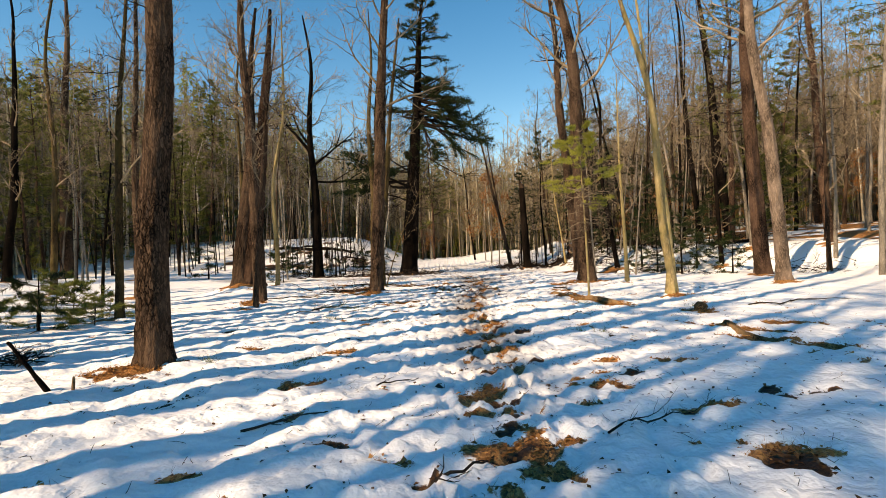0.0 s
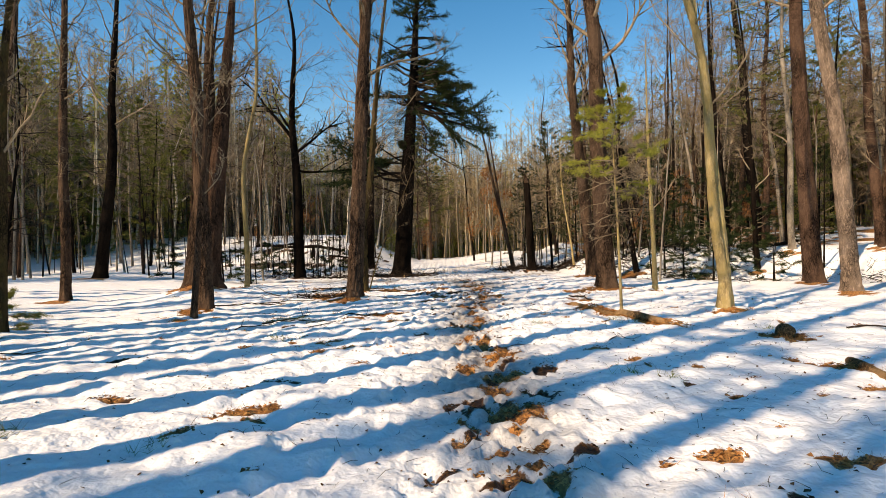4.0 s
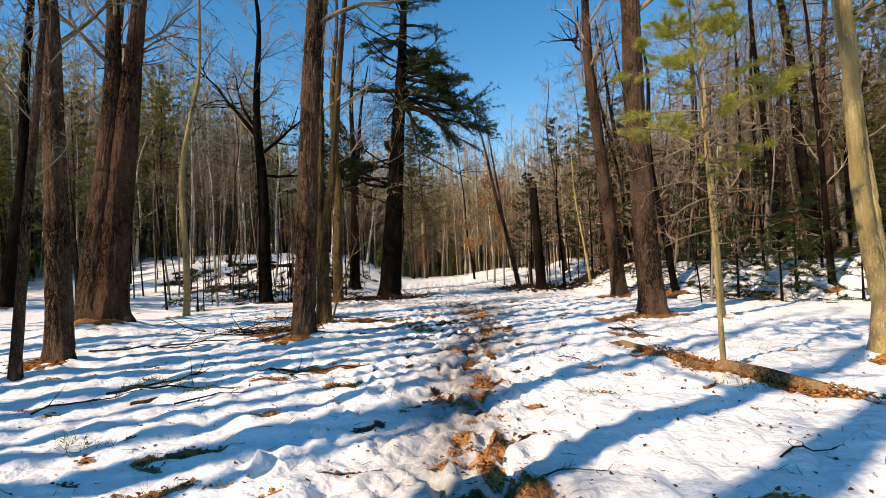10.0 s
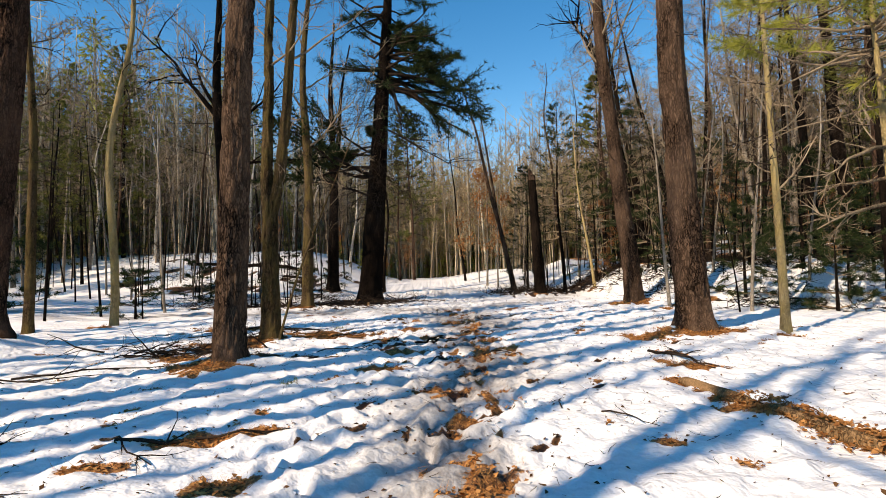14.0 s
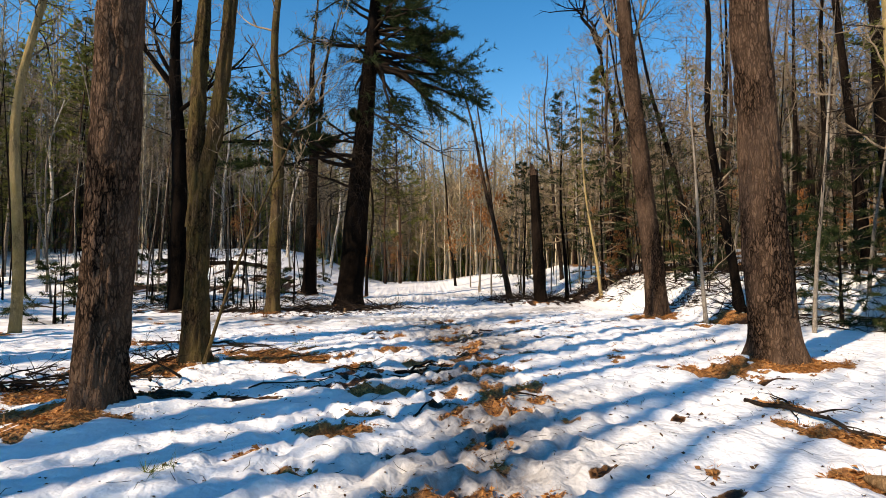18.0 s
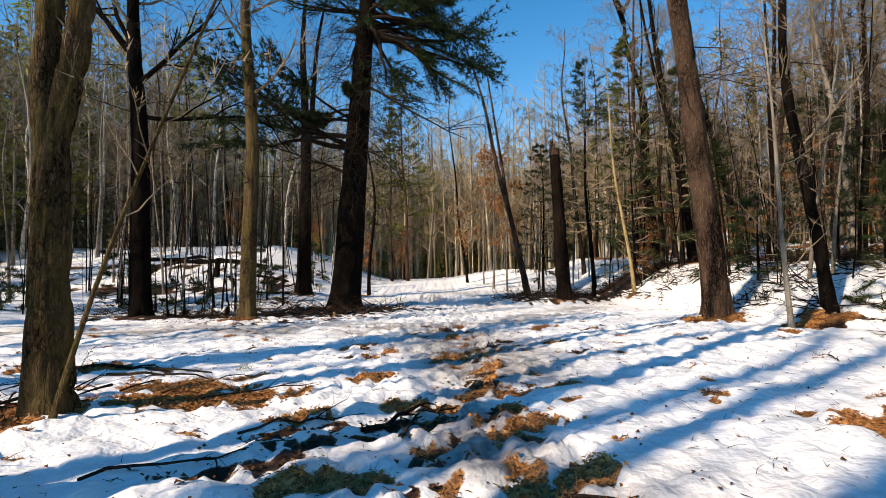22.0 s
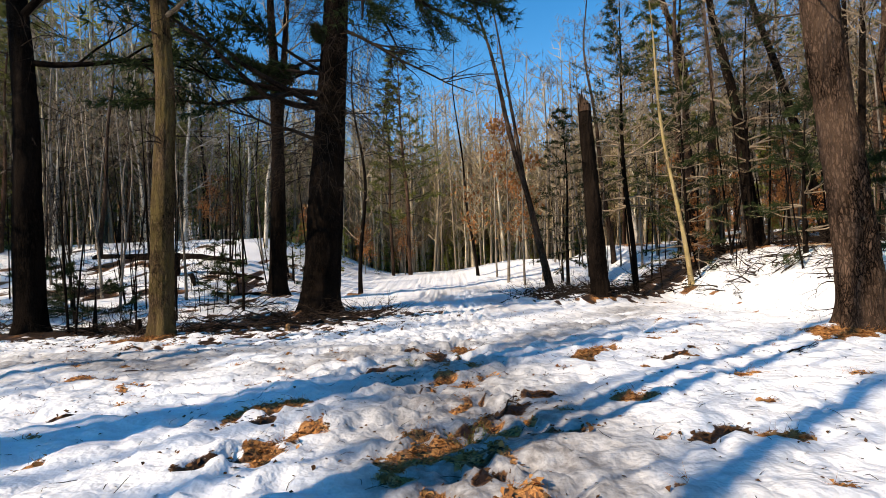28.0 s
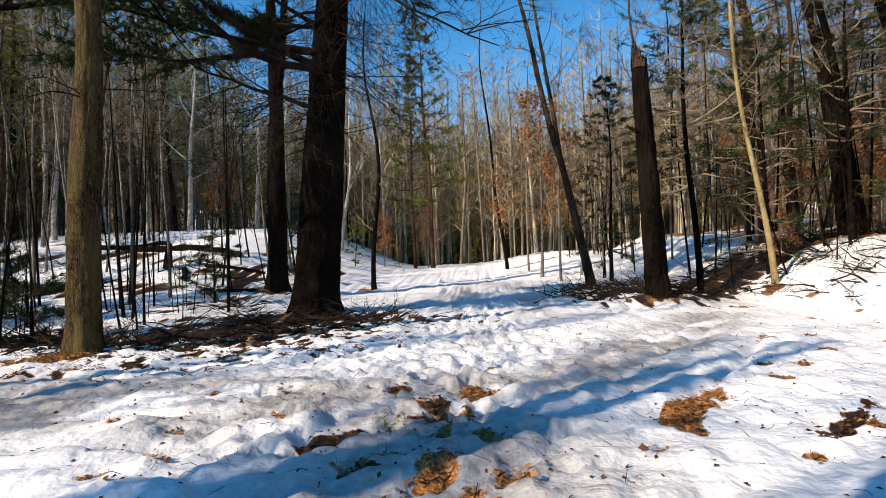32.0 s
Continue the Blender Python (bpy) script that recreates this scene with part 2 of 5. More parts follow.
BARK_OAK = bark("oak_bark", (0.016, 0.0095, 0.0065), (0.155, 0.096, 0.064), None, 8, 0.06)
BARK_TAN = bark("pale_pine_bark", (0.06, 0.04, 0.029), (0.36, 0.255, 0.185), None, 8, 0.04, 0.7)
BARK_PINE = bark("pine_bark", (0.016, 0.0095, 0.0065), (0.16, 0.092, 0.062), None, 9, 0.06)
# bark taken near black: shade on the big pines is put into its colour
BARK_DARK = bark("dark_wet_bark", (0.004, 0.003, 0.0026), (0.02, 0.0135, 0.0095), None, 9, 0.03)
BARK_MOSS = bark("lichened_bark", (0.018, 0.012, 0.007), (0.15, 0.098, 0.054), (0.12, 0.088, 0.032), 9, 0.05)
BARK_PALE = bark("pale_smooth_bark", (0.15, 0.105, 0.05), (0.50, 0.38, 0.20), (0.38, 0.28, 0.11), 10, 0.015, 0.4)
BARK_GREY = bark("grey_bark", (0.10, 0.082, 0.064), (0.36, 0.30, 0.235), None, 12, 0.008, 0.5)
BARK_WHITE = bark("pale_beech_bark", (0.30, 0.26, 0.20), (0.66, 0.60, 0.50), None, 9, 0.01, 0.5)
TWIG = bark("twig_bark", (0.09, 0.064, 0.043), (0.44, 0.33, 0.22), None, 20, 0.003)
TWIG_DARK = bark("dead_twig_bark", (0.018, 0.013, 0.010), (0.06, 0.043, 0.032), None, 20, 0.003)
DEADWOOD = bark("dead_wood", (0.10, 0.055, 0.028), (0.40, 0.24, 0.12), None, 10, 0.01)
NEEDLES = foliage("pine_needles", (0.05, 0.06, 0.015), (0.34, 0.33, 0.09))
# lighter copies of the distant bark, twigs and needles, sunlight put into their colours
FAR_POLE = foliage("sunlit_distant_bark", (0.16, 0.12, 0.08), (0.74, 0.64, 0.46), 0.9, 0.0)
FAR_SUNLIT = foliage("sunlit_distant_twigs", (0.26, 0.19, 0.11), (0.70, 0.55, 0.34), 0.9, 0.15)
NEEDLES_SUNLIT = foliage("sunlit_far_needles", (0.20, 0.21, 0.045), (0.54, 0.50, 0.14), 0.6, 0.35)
NEEDLES_DARK = foliage("hemlock_needles", (0.012, 0.022, 0.008), (0.062, 0.082, 0.027), 0.6, 0.12)
NEEDLES_OLIVE = foliage("young_pine_needles", (0.10, 0.12, 0.025), (0.34, 0.34, 0.09), 0.6, 0.35)
NEEDLES_BRIGHT = foliage("sapling_needles", (0.24, 0.25, 0.035), (0.60, 0.56, 0.13), 0.5, 0.4)
LEAVES_ORANGE = foliage("dry_beech_leaves", (0.26, 0.10, 0.035), (0.55, 0.27, 0.11), 0.6, 0.35)
LITTER = foliage("fallen_leaves", (0.20, 0.075, 0.026), (0.68, 0.33, 0.115), 0.75, 0.05)
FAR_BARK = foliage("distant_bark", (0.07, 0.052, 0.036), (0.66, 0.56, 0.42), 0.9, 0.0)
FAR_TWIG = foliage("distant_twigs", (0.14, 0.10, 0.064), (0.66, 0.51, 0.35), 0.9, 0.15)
LITTER_DARK = foliage("wet_leaves", (0.06, 0.029, 0.013), (0.18, 0.088, 0.038), 0.7, 0.0)


def snow_material():
    m, nt, p = material("snow", 0.62)
    at = nt.nodes.new("ShaderNodeAttribute")
    at.attribute_name = "bare"
    ice = nt.nodes.new("ShaderNodeAttribute")
    ice.attribute_name = "trodden"
    v = coords(nt)
    fine, mid, big = noise_node(nt, v, 55, 5, 0.7), noise_node(nt, v, 9, 5, 0.6), noise_node(nt, v, 1.1, 4)
    snow = ramp(nt, big, [(0.3, (0.875, 0.862, 0.84)), (0.7, (0.935, 0.925, 0.90))])
    # loose crumbs of bark and needle
    crumbs = ramp(nt, noise_node(nt, v, 28, 6, 0.75), [(0.63, (0, 0, 0)), (0.71, (0.8, 0.8, 0.8))])
    thick = ramp(nt, noise_node(nt, v, 2.3, 3), [(0.45, (0, 0, 0)), (0.65, (1, 1, 1))])
    snow = mix(nt, mix(nt, 1.0, crumbs, thick, "MULTIPLY"), snow, (0.22, 0.15, 0.10))
    icy = ramp(nt, mid, [(0.35, (0.17, 0.15, 0.135)), (0.65, (0.46, 0.435, 0.41))])
    snow = mix(nt, ice.outputs["Fac"], snow, icy)
    leaf = nt.nodes.new("ShaderNodeTexVoronoi")
    leaf.inputs["Scale"].default_value = 55
    nt.links.new(v, leaf.inputs["Vector"])
    sep = nt.nodes.new("ShaderNodeSeparateColor")
    nt.links.new(leaf.outputs["Color"], sep.inputs[0])
    litter = ramp(nt, sep.outputs[0], [(0.0, (0.07, 0.033, 0.015)), (0.35, (0.32, 0.125, 0.038)), (1.0, (0.62, 0.29, 0.095))])
    litter = mix(nt, ramp(nt, mid, [(0.48, (0, 0, 0)), (0.7, (0.6, 0.6, 0.6))]), litter, (0.06, 0.036, 0.020))
    # near-black litter: soaked ground, and the shade under brush painted in
    damp_shade = nt.nodes.new("ShaderNodeAttribute")
    damp_shade.attribute_name = "wet"
    litter = mix(nt, damp_shade.outputs["Fac"], litter, ramp(nt, fine, [(0.35, (0.009, 0.005, 0.003)), (0.75, (0.055, 0.028, 0.013))]))
    edge = nt.nodes.new("ShaderNodeMath")
    edge.operation = "MULTIPLY_ADD"
    nt.links.new(mid, edge.inputs[0])
    edge.inputs[1].default_value = 0.35
    nt.links.new(at.outputs["Fac"], edge.inputs[2])
    edge2 = nt.nodes.new("ShaderNodeMath")
    edge2.operation = "MULTIPLY_ADD"
    nt.links.new(noise_node(nt, v, 34, 4, 0.7), edge2.inputs[0])
    edge2.inputs[1].default_value = 0.55
    nt.links.new(edge.outputs[0], edge2.inputs[2])
    fac = ramp(nt, edge2.outputs[0], [(0.82, (0, 0, 0)), (0.96, (1, 1, 1))])
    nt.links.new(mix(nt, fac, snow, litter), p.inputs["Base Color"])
    rough = nt.nodes.new("ShaderNodeMapRange")
    rough.inputs[3].default_value, rough.inputs[4].default_value = 0.6, 0.35
    nt.links.new(ice.outputs["Fac"], rough.inputs[0])
    nt.links.new(rough.outputs[0], p.inputs["Roughness"])
    p.inputs["Specular IOR Level"].default_value = 0.25
    h = nt.nodes.new("ShaderNodeMath")
    h.operation = "MULTIPLY_ADD"
    nt.links.new(fine, h.inputs[0])
    h.inputs[1].default_value = 0.06
    nt.links.new(noise_node(nt, v, 12, 2, 0.45), h.inputs[2])
    bump(nt, p, h.outputs[0], 0.6, 0.05)
    return m


SNOW = snow_material()

# ---- the ground ----
def trail_x(y):
    """Middle of the trodden trail."""
    return 0.45 + 0.036 * np.asarray(y, float) + 0.12 * np.sin(np.asarray(y, float) * 0.35)


def bank(x, y):
    """How far a place lies inside the toe of the bank, which runs along the trail and then turns away from it."""
    along = x - 8.5 - 0.09 * np.clip(y - 40, 0, None)
    across = 0.9 * (y - 28.5) + 0.35 * (x - 9.5)
    return -0.6 * np.logaddexp(-along / 0.6, -across / 0.6)


def land(x, y):
    """Lie of the land without the small relief of the snow."""
    x, y = np.asarray(x, float), np.asarray(y, float)
    z = -0.03 - 0.2 * smooth(0, 10, y) - 0.17 * smooth(30, 41, y)
    z = z + 0.55 * smooth(43, 56, y) + 0.75 * smooth(50, 58, y) * np.exp(-((x - 7.5) / 4.5) ** 2)
    mound = smooth(37, 52, y + 0.12 * (x + 14)) * smooth(-2.2, -10.5, x)
    z = z + 2.7 * mound * (1 - 0.35 * smooth(-25, -60, x))
    z = z + 0.55 * smooth(-8, -20, x) * (1 - mound)
    z = z + 0.28 * np.exp(-((x - 6.6) / 1.5) ** 2 - ((y - 41.0) / 2.2) ** 2)
    z = z + (1.42 * smooth(-0.7, 3.4, bank(x, y)) + 1.3 * smooth(3, 18, bank(x, y))) * (0.9 + 0.2 * vnoise(x * 0.12, y * 0.12, 3.1))
    z = z + 2.2 * smooth(16, 30, x) * (1 - smooth(-3, 2, bank(x, y)))
    z = z + 0.10 * (fbm(x * 0.45, y * 0.45, 1.7, 5, 2) - 0.5) * smooth(1.0, 4.0, np.abs(x - trail_x(y)))
    z = z + 0.32 * np.exp(-((x + 8.3) / 1.5) ** 2 - ((y - 21.8) / 1.5) ** 2)
    z = z - 1.6 * smooth(62, 80, y)
    side = smooth(6, 60, np.abs(x - 6))
    z = z + (7 + 13 * side) * smooth(85, 150, np.hypot(x, y)) * smooth(-20, 60, y)
    return z


# trees by the trail: base x, y, radius
TREES = {
    "A": (-4.47, 8.0, 0.235), "B": (-8.6, 22.0, 0.34), "Bb": (-8.2, 22.1, 0.40), "B2": (-6.31, 17.8, 0.21), "B3": (-5.95, 16.4, 0.078),
    "C": (-2.64, 20.3, 0.24), "C2": (-2.76, 22.9, 0.20), "K": (-8.72, 27.3, 0.12), "L": (-8.23, 34.3, 0.31), "N": (-4.35, 32.8, 0.23),
    "M": (-5.31, 42.9, 0.34), "D": (-2.55, 38.3, 0.58), "O": (6.34, 39.1, 0.29), "W": (5.81, 44.6, 0.17), "E": (6.31, 22.8, 0.33),
    "F": (8.02, 30.7, 0.31), "G": (7.12, 16.3, 0.17), "H1": (14.3, 23.3, 0.32), "H2": (12.75, 19.5, 0.235), "J": (7.77, 22.1, 0.085),
}
TREES.update({
    "Y": (14.8, 50.0, 0.40), "S": (9.1, 38.8, 0.075), "T": (-2.55, 46.0, 0.10), "U": (8.3, 28.4, 0.055), "Q1": (-15.0, 20.0, 0.12), "Q2": (-21.7, 30.0, 0.34),
    "Q3": (-23.5, 28.0, 0.22), "Q4": (-11.3, 17.2, 0.05), "Z7": (12.0, 39.8, 0.12), "Z8": (14.6, 40.4, 0.17), "Z1": (18.2, 33.0, 0.28), "Z2": (15.6, 31.5, 0.17), "Z3": (14.6, 27.3, 0.11), "Z4": (20.5, 27.5, 0.24), "Z5": (17.0, 28.5, 0.15), "Z6": (17.8, 24.0, 0.10),
    "T3": (-16.1, 28.4, 0.26), "R": (9.75, 29.2, 0.13), "K2": (-9.81, 25.47, 0.12), "T1": (-8.95, 14.3, 0.11), "T2": (-11.8, 20.1, 0.15), "X3": (13.35, 42.4, 0.22),
})
# thawed patches of leaf litter: x, y, half length, half width, turn in degrees
PATCHES_START = [
    (0.48, 4.2, 0.34, 0.22, 0), (0.45, 6.05, 0.26, 0.16, 30), (0.5, 6.3, 0.34, 0.16, 60), (0.35, 5.3, 0.16, 0.1, 0), (-2.0, 3.85, 0.16, 0.08, 10), (2.5, 3.9, 0.3, 0.2, 10),
    (2.7, 5.15, 0.4, 0.12, 10), (-1.95, 9.0, 0.3, 0.12, 20), (-1.85, 6.6, 0.36, 0.13, 25), (6.25, 12.6, 0.45, 0.3, 20), (5.5, 10.1, 0.85, 0.22, -62), (5.3, 9.0, 0.6, 0.18, -30), (7.0, 10.4, 0.7, 0.2, -10),
    (6.0, 8.2, 0.5, 0.15, -20), (0.95, 8.9, 0.3, 0.24, 50), (1.05, 10.5, 0.3, 0.16, 60), (1.94, 6.14, 0.3, 0.08, -30), (1.64, 6.57, 0.12, 0.07, 0), (2.33, 7.5, 0.25, 0.08, 10), (3.23, 7.33, 0.25, 0.1, 0),
]
PATCHES_LOG = [
    (1.11, 12.15, 0.32, 0.2, 60), (1.21, 11.7, 0.22, 0.16, 30), (0.95, 13.1, 0.3, 0.14, 50), (-1.74, 12.1, 0.4, 0.1, 25), (-0.31, 11.8, 0.14, 0.1, 0), (2.59, 11.8, 0.2, 0.08, 0),
    (-1.73, 13.1, 0.5, 0.12, 20), (-1.35, 16.6, 0.6, 0.14, 15), (-1.3, 14.1, 0.22, 0.08, 20), (1.06, 15.5, 0.36, 0.2, 60), (-0.9, 15.5, 0.25, 0.14, 30), (-1.95, 15.8, 0.25, 0.1, 10), (2.64, 16.1, 0.22, 0.07, -30),
    (-0.27, 18.7, 0.2, 0.08, 20), (0.64, 18.15, 0.2, 0.1, 0), (4.6, 20.35, 0.28, 0.12, -60), (4.4, 19.4, 0.45, 0.22, -60), (3.8, 18.3, 0.3, 0.16, -40), (4.2, 16.4, 1.2, 0.2, -72), (4.7, 14.7, 0.8, 0.24, -65),
]
PATCHES_OAKS = [
    (-3.6, 21.0, 1.1, 0.35, -30), (-3.1, 20.2, 0.5, 0.25, 0), (-3.6, 22.9, 0.9, 0.6, 0), (-2.1, 24.1, 0.9, 0.4, -20), (-1.87, 23.5, 0.9, 0.35, -8), (-1.2, 23.7, 0.6, 0.3, 15), (-1.9, 24.6, 0.6, 0.22, 20),
    (5.1, 22.2, 0.7, 0.4, 0), (6.4, 22.4, 0.6, 0.4, 0), (0.2, 20.2, 0.24, 0.16, 10), (-0.1, 19.6, 0.3, 0.18, 0), (1.6, 22.4, 0.3, 0.2, 60), (1.52, 20.95, 0.28, 0.2, 60), (2.1, 21.5, 0.34, 0.16, 50),
    (2.0, 20.75, 0.25, 0.14, 60), (0.1, 21.3, 0.3, 0.16, 10), (0.42, 21.4, 0.2, 0.16, 0), (-4.2, 25.6, 1.3, 0.26, -5), (-0.37, 22.85, 0.3, 0.16, 40), (2.48, 24.0, 0.2, 0.1, 0),
]
PATCHES_END = [
    (0.13, 24.7, 0.34, 0.2, 30), (0.55, 23.4, 0.3, 0.2, 40), (1.0, 23.3, 0.25, 0.12, 40), (1.4, 23.8, 0.35, 0.12, 60), (1.8, 22.65, 0.5, 0.24, 40), (2.43, 23.45, 0.18, 0.1, 0), (-0.1, 26.2, 0.32, 0.14, 30),
    (1.06, 26.1, 0.24, 0.13, 40), (1.35, 26.4, 0.26, 0.13, 10), (0.0, 26.6, 0.42, 0.14, 55), (-0.36, 27.5, 0.42, 0.17, 35), (3.4, 29.7, 0.75, 0.15, 58), (4.56, 28.1, 0.25, 0.12, 30), (3.2, 27.35, 0.22, 0.09, -20),
    (7.5, 30.2, 0.6, 0.35, 0), (-3.4, 29.05, 0.35, 0.1, 0), (3.84, 26.15, 0.25, 0.12, 20), (1.84, 26.6, 0.14, 0.09, 0), (9.2, 28.8, 0.8, 0.3, 0), (-0.1, 26.25, 0.3, 0.12, 40),
]
PATCHES = PATCHES_START + PATCHES_LOG + PATCHES_OAKS + PATCHES_END
# dark ground under brush and in the hollows of the trail, wetness and shade put into its colour: the same five
# numbers
WET_SHADE = [
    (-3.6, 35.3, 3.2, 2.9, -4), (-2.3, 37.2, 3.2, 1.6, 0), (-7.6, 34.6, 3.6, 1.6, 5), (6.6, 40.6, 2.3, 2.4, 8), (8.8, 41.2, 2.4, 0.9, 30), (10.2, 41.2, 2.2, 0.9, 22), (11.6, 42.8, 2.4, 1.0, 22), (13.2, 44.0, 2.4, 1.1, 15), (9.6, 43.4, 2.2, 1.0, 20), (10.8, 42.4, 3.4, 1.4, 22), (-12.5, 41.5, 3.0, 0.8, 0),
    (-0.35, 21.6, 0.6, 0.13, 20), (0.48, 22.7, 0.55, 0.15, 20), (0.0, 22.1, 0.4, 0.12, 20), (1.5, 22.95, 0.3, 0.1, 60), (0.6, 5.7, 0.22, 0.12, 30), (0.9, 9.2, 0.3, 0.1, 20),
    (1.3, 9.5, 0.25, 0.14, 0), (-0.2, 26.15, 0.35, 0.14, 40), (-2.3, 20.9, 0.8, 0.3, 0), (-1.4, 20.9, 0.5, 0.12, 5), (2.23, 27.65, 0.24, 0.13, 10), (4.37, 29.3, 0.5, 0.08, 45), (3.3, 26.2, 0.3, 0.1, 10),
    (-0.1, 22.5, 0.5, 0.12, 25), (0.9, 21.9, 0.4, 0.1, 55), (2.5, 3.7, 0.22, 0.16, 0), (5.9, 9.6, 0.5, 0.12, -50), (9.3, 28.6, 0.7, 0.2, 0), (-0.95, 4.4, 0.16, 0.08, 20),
]


def near_axis(lo, hi, step, far, growth):
    core = np.arange(lo, hi + step * 0.5, step)
    out, d = [], step
    while (out[-1] if out else 0) < far:
        d *= growth
        out.append((out[-1] if out else 0) + d)
    out = np.array(out)
    return np.concatenate([lo - out[::-1], core, core[-1] + out])


XS = near_axis(-6.6, 9.0, 0.055, 420, 1.07)
YS = near_axis(2.4, 33.0, 0.055, 420, 1.07)
rng = np.random.default_rng(7)


def ground_arrays():
    X, Y = np.meshgrid(XS, YS)
    Z = land(X, Y)
    off = X - trail_x(Y)
    near = np.exp(-((X - 1) / 22) ** 2) * (Y < 70)
    trail = np.exp(-(off / (0.8 + 0.45 * smooth(14, 22, Y))) ** 2)
    worn = trail * (1 - 1.3 * smooth(19, 24, Y))
    # wind-rounded lumps and thaw hollows
    lumps = fbm(X * 1.5, Y * 1.5, 0.3, 11, 3) - 0.5
    crust = fbm(X * 4.6, Y * 4.6, 0.9, 21, 3) - 0.5
    grit = fbm(X * 8, Y * 8, 1.9, 23, 2) - 0.5
    ridge = 1 - 2 * np.abs(fbm(X * 2.6, Y * 2.6, 6.1, 25, 2) - 0.5)
    pits = np.maximum(0, vnoise(X * 3.1, Y * 3.1, 5.5, 31) - 0.62)
    Z = Z + near * (0.15 * lumps * (1 - 0.3 * trail) - 0.06 * trail + (0.085 + 0.06 * worn) * crust + (0.045 + 0.035 * worn) * grit - 0.035 * np.clip(ridge - 0.72, 0, None) / 0.28 - 0.16 * pits)
    bare = np.zeros_like(Z)
    trodden = trail * smooth(0.33, 0.56, fbm(X * 0.5, Y * 0.35, 2.2, 41, 2)) * smooth(4, 11, Y) * (Y < 48)
    icy = np.exp(-((off - 0.6 * smooth(22, 26, Y)) / (0.6 + 0.5 * smooth(20, 26, Y))) ** 2) * smooth(16.5, 19, Y) * (1 - smooth(27, 29.5, Y))
    trodden = np.maximum(trodden, icy * smooth(0.34, 0.55, fbm(X * 0.9, Y * 0.9, 3.7, 45, 3)))
    line = Y - 30.2 - 0.15 * np.clip(X, 0, 5.5) ** 2 - 1.5 * np.clip(X - 5.5, 0, 3)
    side = np.exp(-(line / 1.3) ** 2) * smooth(-16, -12, X) * (1 - smooth(6.5, 9, X))
    trodden = np.maximum(trodden, 0.95 * side * smooth(0.25, 0.6, fbm(X * 1.1, Y * 1.6 - X * 0.3, 4.2, 43, 3)))
    sway = 0.3 * (vnoise(X * 0.35, 0.0, 2.0, 47) - 0.5)
    for rut in (-1.9, -1.15, -0.45, 0.35, 1.1):
        Z = Z - 0.055 * np.exp(-((line + sway - rut) / 0.13) ** 2) * smooth(-16, -12, X) * (1 - smooth(5.5, 8, X)) * smooth(0.3, 0.55, vnoise(X * 0.6, rut * 7.0, 1.0, 49))

    def window(x, y, r):
        i0, i1 = np.searchsorted(XS, (x - r, x + r))
        j0, j1 = np.searchsorted(YS, (y - r, y + r))
        return slice(j0, j1), slice(i0, i1)

    # old footprints
    for n in range(1500):
        y = rng.uniform(2.6, 46)
        x = trail_x(y) + rng.choice([-0.75, 0.0, 0.0, 0.55, -1.5]) + rng.normal(0, 0.3)
        w = window(x, y, 0.45)
        a = rng.normal(0, 0.35)
        u, v = X[w] - x, Y[w] - y
        u, v = u * math.cos(a) + v * math.sin(a), -u * math.sin(a) + v * math.cos(a)
        d = np.sqrt((u / 0.085) ** 2 + (v / 0.16) ** 2)
        deep = rng.uniform(0.02, 0.06)
        Z[w] += -deep * (1 - smooth(0.55, 1.15, d)) + deep * 0.35 * np.exp(-((d - 1.45) / 0.35) ** 2)
    # thawed patches
    spots = [(x, y, a, b, t, 1.0) for x, y, a, b, t in PATCHES]
    for y in np.arange(3.0, 31, 0.5):
        for k in range(2):
            spots.append((float(trail_x(y)) + rng.normal(0.05, 0.24), y + rng.uniform(-0.3, 0.3), rng.uniform(0.08, 0.26), rng.uniform(0.05, 0.15), rng.uniform(0, 180), rng.uniform(0.6, 1.0)))
    for n in range(420):
        y = rng.uniform(3, 40)
        spots.append((rng.uniform(-9, 10), y, rng.uniform(0.04, 0.16), rng.uniform(0.03, 0.08), rng.uniform(-30, 40), rng.uniform(0.55, 0.95)))
    for key, (x, y, r) in TREES.items():
        a = rng.uniform(0, 6.28)
        spots.append((x - 0.2, y - 0.35, r * 1.8 + 0.12, r * 1.3 + 0.1, rng.uniform(-30, 30), 0.95))
    for x, y, a, b, t in ((12.2, 40.6, 1.0, 0.3, 30), (9.0, 28.9, 0.9, 0.4, 20)):
        spots.append((x, y, a, b, t, 0.8))
    for x, y, a, b, t, s in spots:
        w = window(x, y, max(a, b) * 2.2)
        t = radians(t)
        u, v = X[w] - x, Y[w] - y
        u, v = u * math.cos(t) + v * math.sin(t), -u * math.sin(t) + v * math.cos(t)
        d = np.sqrt((u / a) ** 2 + (v / b) ** 2) + 2.2 * (fbm(X[w] * 6, Y[w] * 6, 0.2, 51, 4) - 0.5)
        mask = s * (1 - smooth(0.5, 1.4, d))
        bare[w] = np.maximum(bare[w], mask)
        Z[w] -= 0.025 * (1 - smooth(0.6, 1.5, d)) * s
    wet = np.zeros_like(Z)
    holes = list(WET_SHADE)
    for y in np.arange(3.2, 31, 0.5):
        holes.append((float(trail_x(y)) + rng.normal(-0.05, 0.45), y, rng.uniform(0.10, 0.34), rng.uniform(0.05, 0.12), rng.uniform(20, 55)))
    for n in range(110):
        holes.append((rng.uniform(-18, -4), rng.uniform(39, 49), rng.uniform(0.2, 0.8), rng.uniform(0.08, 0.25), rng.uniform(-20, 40)))
